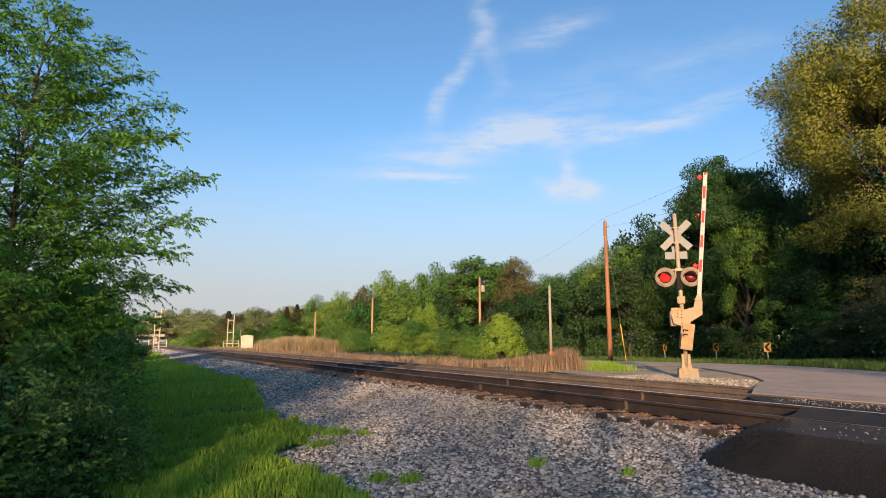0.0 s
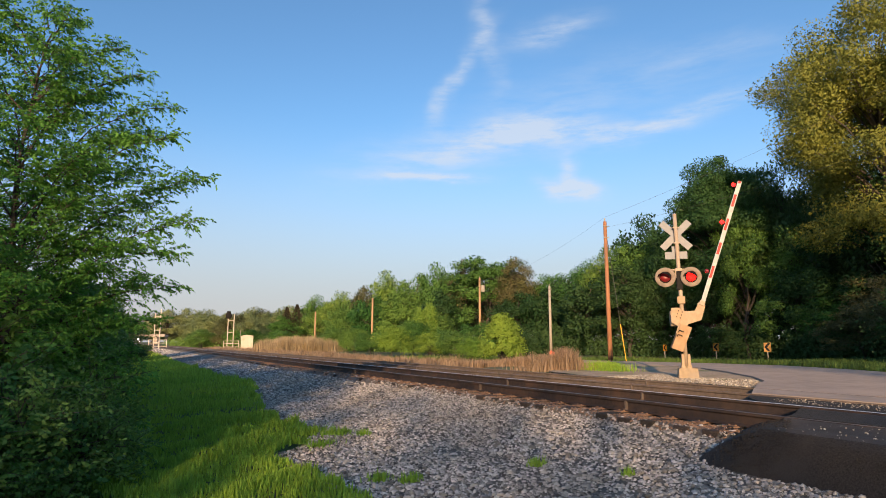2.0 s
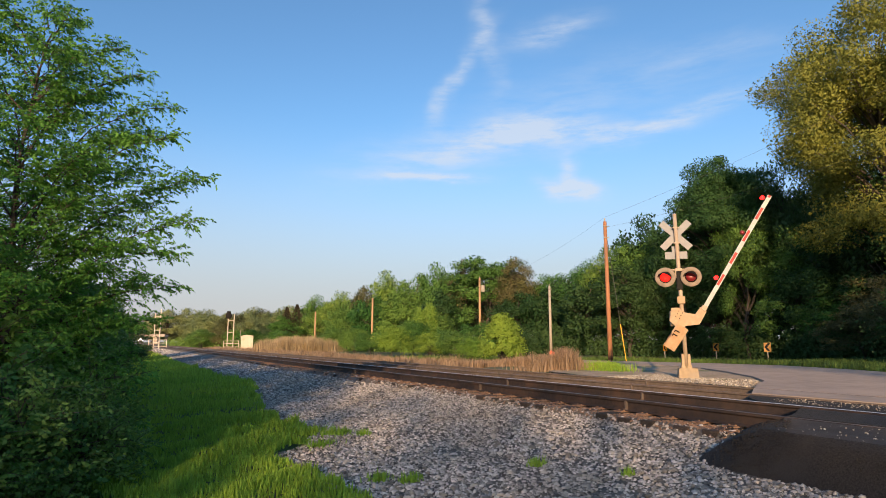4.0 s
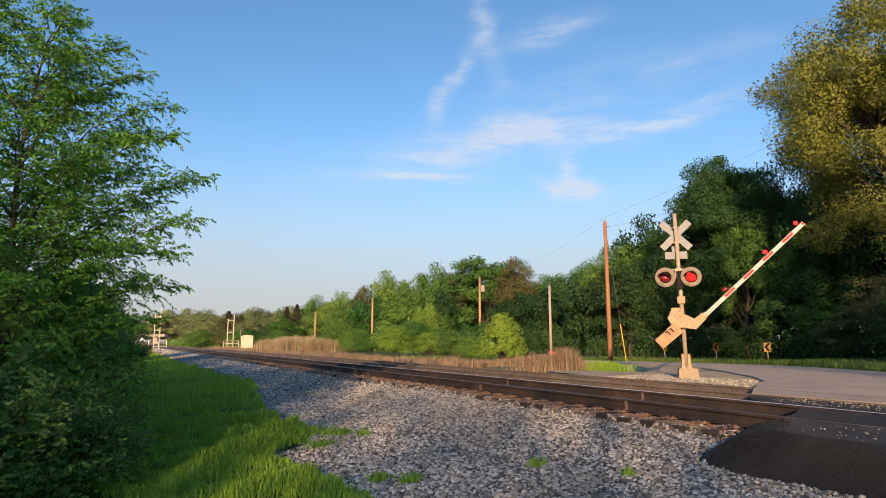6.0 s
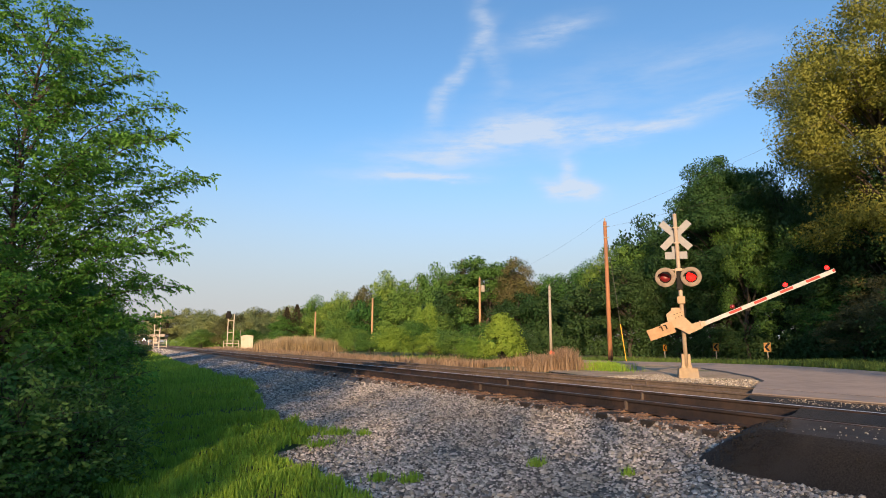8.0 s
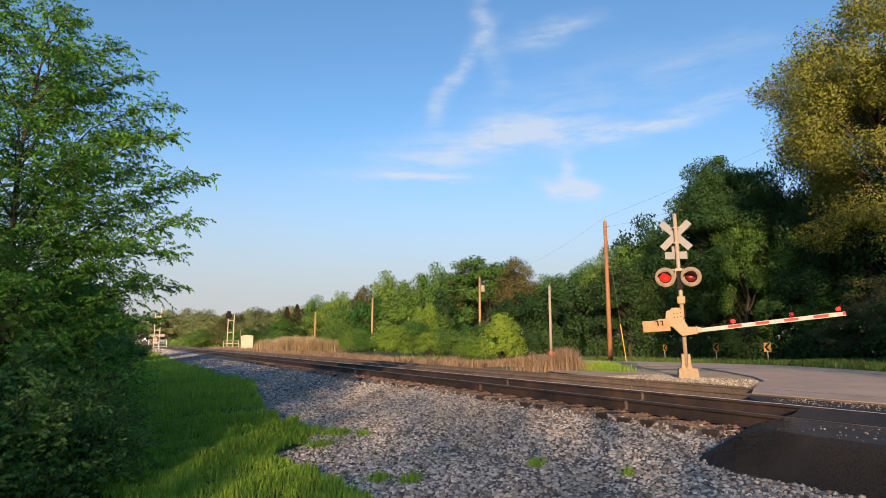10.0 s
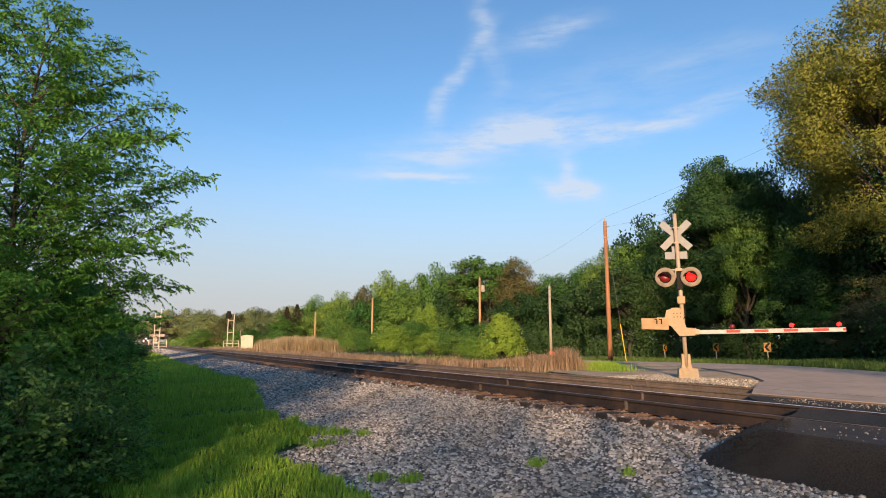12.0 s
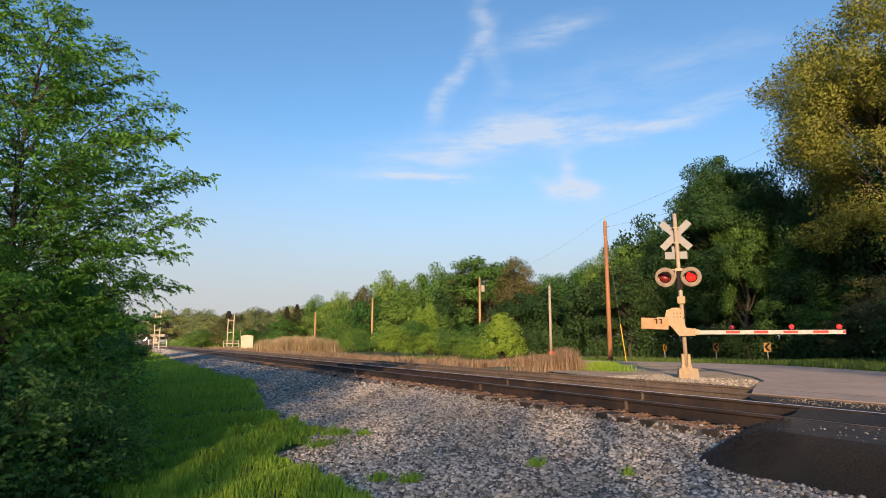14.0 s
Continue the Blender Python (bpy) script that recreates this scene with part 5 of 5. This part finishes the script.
allp = np.concatenate([s1, s2, s2b, s3])
dist = np.hypot(allp[:, 0], allp[:, 1])
sz = (0.030 + 0.040 * rng.random(len(allp)) ** 1.7) * (1 + np.clip(dist - 12, 0, 60) * 0.035)
stones("ballast_stones", allp + np.array([0, 0, 0.016]), sz, STONE, "loose grey crushed ballast stones", 84)
s4 = scatter(3200, lambda a: edge_p(a), 7.0, 1.5, 26, 85, off_road, 1.3)
stones("pale_stones", s4 + np.array([0, 0, 0.028]), 0.04 + 0.045 * rng.random(len(s4)), PALE_STONE, "scattered pale and pinkish stones in the ballast", 86)
s5 = scatter(2300, 14.3, 17.0, 9, 15.5, 87, lambda p, a: a > left_a(min(p, 16.2)) + 0.2 + max(0, p - 16.2) * 0.65)
stones("shoulder_gravel", s5 + np.array([0, 0, 0.088]), 0.02 + 0.04 * rng.random(len(s5)), PALE_STONE, "pale gravel round the signal footing", 88)
s6 = scatter(5200, 7.02, 7.56, 4.6, 34, 92, None, 1.3)
stones("rust_stained_stones", s6 + np.array([0, 0, 0.015]), 0.018 + 0.03 * rng.random(len(s6)), PLATE, "small orange-brown stones along the rail", 93)
rr = np.random.default_rng(95)
lumps = []
for _ in range(3200):
    a, t = 4.75 - 8.0 * rr.random() ** 1.2, rr.random()
    p = 6.36 - 0.36 * t
    lumps.append((*xy(p, a), float(np.interp(p, [5.97, 6.05, 6.11, 6.17, 6.23, 6.30, 6.35], [-0.56, -0.38, -0.26, -0.16, -0.08, -0.025, 0.0])) - 0.004))
for _ in range(900):
    t, v = rr.random(), rr.random()
    p = 6.2 + 1.3 * t
    lumps.append((*xy(p, left_a(p) - 0.1 + 1.0 * v), -0.01 - 0.45 * v ** 1.9))
lumps = np.array(lumps)
stones("asphalt_lumps", lumps, 0.010 + 0.022 * rr.random(len(lumps)) ** 2, SHADED_ASPHALT, "rough lumps of asphalt along the shoulder, darkened for shade", 96)
sp2 = np.array([(*xy(p, a), float(road_z(*xy(p, a))) + 0.002) for p, a in zip(6.4 + 1.1 * rr.random(260), 4.3 - 5 * rr.random(260))])
stones("asphalt_grit", sp2, 0.008 + 0.02 * rr.random(260) ** 3, PALE_STONE, "pale grit on the dark asphalt", 97)
rr = np.random.default_rng(89)
gp = scatter(420, 9.5, 11.4, 3.2, 6.8, 90, lambda p, a: a < left_a(p) - 0.3)
gp[:, 2] = [road_z(x, y) for x, y, z in gp]
stones("spilt_stones", gp, 0.008 + 0.018 * rr.random(len(gp)), PALE_STONE, "small stones spilt on the asphalt", 91)


# ---- poles, signs and wires ----
def pole(x, y, h, r, mat, label, lean=(0, 0), fittings=True):
    t = thing("utility_pole", Matrix.Translation((x, y, ground_z(x, y))), label, "utility pole", "poles along the line")
    bm = bmesh.new()
    rod(bm, (0, 0, -0.3), (lean[0], lean[1], h), r, r * 0.72, 14)
    part("shaft", smooth(bm), mat, t)
    if fittings:
        bm = bmesh.new()
        rod(bm, (lean[0], lean[1], h), (lean[0], lean[1], h + 0.22), 0.035, 0.05, 8)
        part("insulator", bm, GREY_POLE, t)
        for z in (h - 0.35, h - 1.1):
            bm = bmesh.new()
            rod(bm, (lean[0] - r, -r, z), (lean[0] + r * 1.3, -r, z), 0.03, seg=8)
            part("bolt", bm, GREY_POLE, t)
    return t


p1 = pole(10.85, 39.4, 9.45, 0.155, POLE_WOOD, "tall orange-brown wooden utility pole")
p2 = pole(4.6, 75, 9.3, 0.17, TAN_POLE, "wooden utility pole with a grey transformer")
bm = bmesh.new()
lathe(bm, [(0.20, 0), (0.24, 0.05), (0.24, 0.75), (0.20, 0.82)], pose(0.40, -0.1, 7.6), 14)
part("transformer", bm, GREY_POLE, p2, "grey transformer can")
pole(11.75, 66, 7.5, 0.17, GREY_POLE, "weathered pale grey utility pole")
pole(-10.8, 92, 8.1, 0.18, TAN_POLE, "bare wooden utility pole without fittings", fittings=False)
pole(-25.0, 118, 7.3, 0.19, TAN_POLE, "bare wooden utility pole without fittings", fittings=False)
pole(-1.7, 78, 4.2, 0.13, GREY_POLE, "short grey pole among the trees", fittings=False)


def wire(a, b, sag, r, name="overhead_wire", label="thin dark overhead wire", mat=None):
    cu = bpy.data.curves.new(name, "CURVE")
    cu.dimensions, cu.bevel_depth, cu.bevel_resolution = "3D", r, 1
    s = cu.splines.new("POLY")
    n = 24
    s.points.add(n)
    for i in range(n + 1):
        t = i / n
        q = Vector(a).lerp(Vector(b), t)
        s.points[i].co = (q.x, q.y, q.z - sag * 4 * t * (1 - t), 1)
    cu.materials.append(mat or WIRE)
    return tagged(new(name, cu), label, "wire", "overhead wires")


TOP1 = (10.85, 39.4, 9.2)
wire(TOP1, (4.6, 75, 8.6), 0.9, 0.004)
wire(TOP1, (33, 25, 19.0), 0.6, 0.006)
wire((10.85, 39.4, 8.5), (30, 20, 13.2), 0.8, 0.005)
guy = thing("guy_wire", Matrix(), "steel guy wire with a yellow plastic guard", "guy wire")
bm = bmesh.new()
rod(bm, (10.9, 39.3, 8.0), (11.75, 39.0, -0.4), 0.012, seg=6)
part("cable", bm, WIRE, guy)
bm = bmesh.new()
rod(bm, (11.50, 39.09, 2.05), (11.745, 39.0, -0.3), 0.03, seg=8)
part("guard", bm, YELLOW, guy, "yellow plastic guard")


def chevron(x, y, s, turn):
    t = thing("chevron_sign", Matrix.Translation((x, y, ground_z(x, y))) @ pose(0, 0, 0, 0, 0, turn), "yellow curve sign with a black chevron on a steel post", "road sign", "curve signs along the bend")
    bm = bmesh.new()
    box(bm, 0.06, 0.05, 0.76 + s, pose(0, 0.04, (0.76 + s) / 2 - 0.2), 0.006)
    part("post", bm, GREY_POLE, t)
    bm = bmesh.new()
    box(bm, s * 0.72, 0.012, s, pose(0, 0, 0.66 + s / 2), 0.004)
    part("panel", bm, SIGN_YELLOW, t)
    bm = bmesh.new()
    z0 = 0.66 + s / 2
    w, hh = s * 0.72 / 2 * 0.86, s / 2 * 0.86
    pts = [(-w, 0), (w * 0.1, hh), (w, hh), (-w * 0.1, 0), (w, -hh), (w * 0.1, -hh)]
    f1 = bm.faces.new([bm.verts.new((px, -0.0105, z0 + pz)) for px, pz in (pts[0], pts[3], pts[2], pts[1])])
    f2 = bm.faces.new([bm.verts.new((px, -0.0105, z0 + pz)) for px, pz in (pts[0], pts[5], pts[4], pts[3])])
    r = bmesh.ops.extrude_face_region(bm, geom=[f1, f2])
    bmesh.ops.translate(bm, vec=(0, 0.003, 0), verts=[v for v in r["geom"] if isinstance(v, bmesh.types.BMVert)])
    bmesh.ops.recalc_face_normals(bm, faces=bm.faces)
    part("chevron", bm, BLACK, t)


chevron(24.6, 46.0, 0.70, -14)
chevron(22.5, 50.0, 0.64, -4)
chevron(19.2, 52.5, 0.54, 22)


# ---- wayside things far along the line ----
def signal_mast_far(x, y, label, half=0.55):
    t = thing("wayside_signal", Matrix.Translation((x, y, ground_z(x, y))) @ pose(0, 0, 0, 0, 0, 25), label, "railway signal", "wayside signals")
    for s in (-half, half):
        bm = bmesh.new()
        rod(bm, (s, 0, -0.2), (s, 0, 6.9 if s > 0 else 6.2), 0.10, 0.09, 10)
        part("post", bm, CREAM, t)
    for z in (1.2, 3.3, 5.6):
        bm = bmesh.new()
        box(bm, half * 2 + 0.1, 0.08, 0.12, pose(0, 0, z), 0.01)
        part("rung", bm, CREAM, t)
    for x0 in (-1.2, 1.6):
        bm = bmesh.new()
        rod(bm, (x0, -0.3, -0.1), (x0, -0.3, 1.7), 0.06, seg=8)
        part("rail_post", bm, CREAM, t)
    for z in (0.5, 1.1, 1.65):
        bm = bmesh.new()
        rod(bm, (-1.2, -0.3, z), (1.6, -0.3, z), 0.045, seg=8)
        part("guard_rail", bm, CREAM, t)
    return t


ws = signal_mast_far(-42.0, 119.5, "railway signal on two cream posts with a black head")
bm = bmesh.new()
lathe(bm, [(0.30, -0.1), (0.62, -0.05), (0.62, 0.05), (0.30, 0.1)], pose(-0.5, -0.1, 6.6) @ FACE, 20)
box(bm, 0.75, 0.5, 1.5, pose(-0.5, 0.1, 6.75), 0.1)
part("signal_head", bm, BLACK, ws, "black signal head")
ws2 = signal_mast_far(-49.2, 104.0, "slim signal on two cream posts with a railed footing", 0.42)

hut = thing("relay_hut", Matrix.Translation((-34.1, 105.4, ground_z(-34.1, 105.4))) @ pose(0, 0, 0, 0, 0, 18), "cream steel relay hut with a shallow curved roof", "hut")
bm = bmesh.new()
box(bm, 2.0, 1.7, 2.45, pose(0, 0, 1.2), 0.03)
part("body", bm, CREAM, hut)
bm = bmesh.new()
vs = [(-1.06, 0), (-1.06, 0.05), (0, 0.22), (1.06, 0.05), (1.06, 0)]
f = bm.faces.new([bm.verts.new((x, -0.95, 2.43 + z)) for x, z in vs])
r = bmesh.ops.extrude_face_region(bm, geom=[f])
bmesh.ops.translate(bm, vec=(0, 1.9, 0), verts=[v for v in r["geom"] if isinstance(v, bmesh.types.BMVert)])
bmesh.ops.recalc_face_normals(bm, faces=bm.faces)
part("roof", bm, CREAM, hut)
bm = bmesh.new()
box(bm, 0.8, 0.03, 1.9, pose(-0.3, -0.86, 1.05), 0.01)
part("door", bm, CREAM, hut)
bm = bmesh.new()
rod(bm, (-1.15, 0, 0), (-1.15, 0, 3.4), 0.035, seg=6)
part("vent_pipe", bm, GREY_POLE, hut)

bridge = thing("overbridge", Matrix.Translation((-170.0, 372.0, 0)) @ pose(0, 0, 0, 0, 0, 8), "pale concrete deck over the railway far along the line", "bridge")
bm = bmesh.new()
box(bm, 60, 7.0, 1.1, pose(-30.0, 0, 4.5), 0.05)
part("deck", bm, FAR_CONCRETE, bridge)
for x in (-5.5, -40):
    bm = bmesh.new()
    box(bm, 1.6, 4.0, 5.6, pose(x, 0, 1.5), 0.05)
    part("pier", bm, FAR_CONCRETE, bridge)
bm = bmesh.new()
box(bm, 60, 0.15, 0.5, pose(-30.0, -3.3, 5.28), 0.02)
part("parapet", bm, FAR_CONCRETE, bridge)
for x, y in ((-62, 132), (-38.0, 117)):
    m = thing("marker_post", Matrix.Translation((x, y, ground_z(x, y))), "short white marker post beside the track", "marker post", "marker posts")
    bm = bmesh.new()
    rod(bm, (0, 0, -0.1), (0, 0, 1.1), 0.12, 0.10, 8)
    part("post", bm, WHITE_TAPE, m)
    bm = bmesh.new()
    rod(bm, (0, 0, 1.1), (0, 0, 1.2), 0.13, 0.05, 8)
    part("cap", bm, WHITE_TAPE, m)
m = thing("marker_flag", Matrix.Translation((5.75, 32.0, ground_z(5.75, 32.0))), "small orange-red marker flag in the dry grass", "marker flag")
bm = bmesh.new()
rod(bm, (0, 0, 0), (0.1, 0, 0.75), 0.012, seg=6)
part("rod", bm, WIRE, m)
bm = bmesh.new()
box(bm, 0.26, 0.02, 0.22, pose(0.0, 0, 0.62, 0, 25, 0), 0.004)
part("flag", bm, ORANGE_NET, m)


# ---- the train, far off on the far track ----
def train():
    t = thing("locomotive", TRAIN_FIRST, "dark freight locomotive approaching with its headlight on", "locomotive")
    bm = bmesh.new()
    box(bm, 2.9, 18, 0.5, pose(0, 9, 1.15), 0.05)
    part("frame", bm, LOCO, t)
    bm = bmesh.new()
    box(bm, 3.0, 3.2, 3.1, pose(0, 3.4, 2.95), 0.12)
    part("cab", bm, LOCO, t)
    bm = bmesh.new()
    box(bm, 1.9, 2.0, 2.1, pose(0, 0.95, 2.4), 0.2)
    part("nose", bm, LOCO, t)
    bm = bmesh.new()
    box(bm, 2.2, 13, 2.9, pose(0, 11.4, 2.85), 0.1)
    part("hood", bm, LOCO, t)
    bm = bmesh.new()
    box(bm, 2.8, 0.25, 0.8, pose(0, -0.05, 0.6), 0.05)
    part("pilot", bm, LOCO, t)
    for s in (-0.7, 0.7):
        bm = bmesh.new()
        box(bm, 0.9, 0.04, 0.6, pose(s, 1.79, 3.9), 0.02)
        part("windscreen", bm, BLACK, t)
    bm = bmesh.new()
    lathe(bm, [(0.34, 0), (0.36, 0.06), (0.24, 0.1)], pose(0.0, -0.12, 2.5) @ FACE, 14)
    part("headlight", bm, HEADLIGHT, t, "bright warm headlight")
    for s in (-1, 1):
        bm = bmesh.new()
        lathe(bm, [(0.09, 0), (0.10, 0.04), (0.06, 0.06)], pose(s * 0.8, -0.2, 1.5) @ FACE, 12)
        part("ditch_light", bm, HEADLIGHT, t)
    for y in (3, 5.2, 12.5, 14.7):
        for s in (-0.75, 0.75):
            bm = bmesh.new()
            rod(bm, (s - 0.07, y, 0.5), (s + 0.07, y, 0.5), 0.5, seg=20)
            part("wheel", bm, RUST, t)
    return t


def on_far_track(a, off=0.0):
    return Matrix.Translation((*xy(RAIL_B + GAUGE / 2 + off, a), LOW)) @ ALONG


TRAIN_FIRST = on_far_track(430)
loco = train()


# ---- what moves ----
GATE = [(0, 83.9), (0.4, 81.7), (0.8, 79.0), (1.5, 73.9), (2.2, 69.6), (3.0, 64.7), (3.8, 60.0), (4.6, 55.2), (5.3, 50.4), (5.9, 44.3), (6.5, 37.7), (7.1, 31.4), (7.7, 25.6), (8.2, 20.9), (8.8, 15.3), (9.5, 9.6),
        (10.3, 5.4), (10.7, 4.1), (11.0, 3.1), (11.5, 2.3), (11.9, 1.6), (12.15, 0.2), (12.5, 0.0), (14.0, 0.0)]
# moments at which the lamps change over: first from the one beside the road to the one beside the gate, and so on in turn
CHANGES = [0.35, 0.95, 1.63, 2.28, 2.9, 3.53, 4.15, 4.78, 5.42, 6.05, 6.67, 7.25, 7.87, 8.47, 9.07, 9.67, 10.22, 10.82, 11.42, 12.1, 12.74, 13.35, 13.93]


def flashing(ob, at, first):
    """Turns a lens by half a turn at each change; first: degrees at the start."""
    rows, ang = [(0.0, at @ pose(0, 0, 0, 0, 0, first))], first
    for t in CHANGES:
        for k in range(4):
            rows.append((t - 0.05 + k / 30, at @ pose(0, 0, 0, 0, 0, ang + 60 * k)))
        ang += 180
    if rows[-1][0] < 14.0:
        rows.append((14.0, at @ pose(0, 0, 0, 0, 0, ang)))
    walk(ob, rows)


def motions():
    walk(gate_arm, [(t, pose(*PIVOT, 0, -d, 0)) for t, d in GATE])
    flashing(lens_left, pose(0, -0.03, 0), 0)
    flashing(lens_right, pose(0, -0.03, 0), 180)
    flashing(arm_lights[0], pose(1.58, -0.13, -0.462), 0)
    flashing(arm_lights[1], pose(3.26, -0.13, -0.462), 180)
    walk(loco, [(t, on_far_track(a)) for t, a in TRAIN])


TRAIN = [(0.0, 430), (2.0, 400), (4.0, 365), (6.5, 336), (14.0, 301)]
motions()
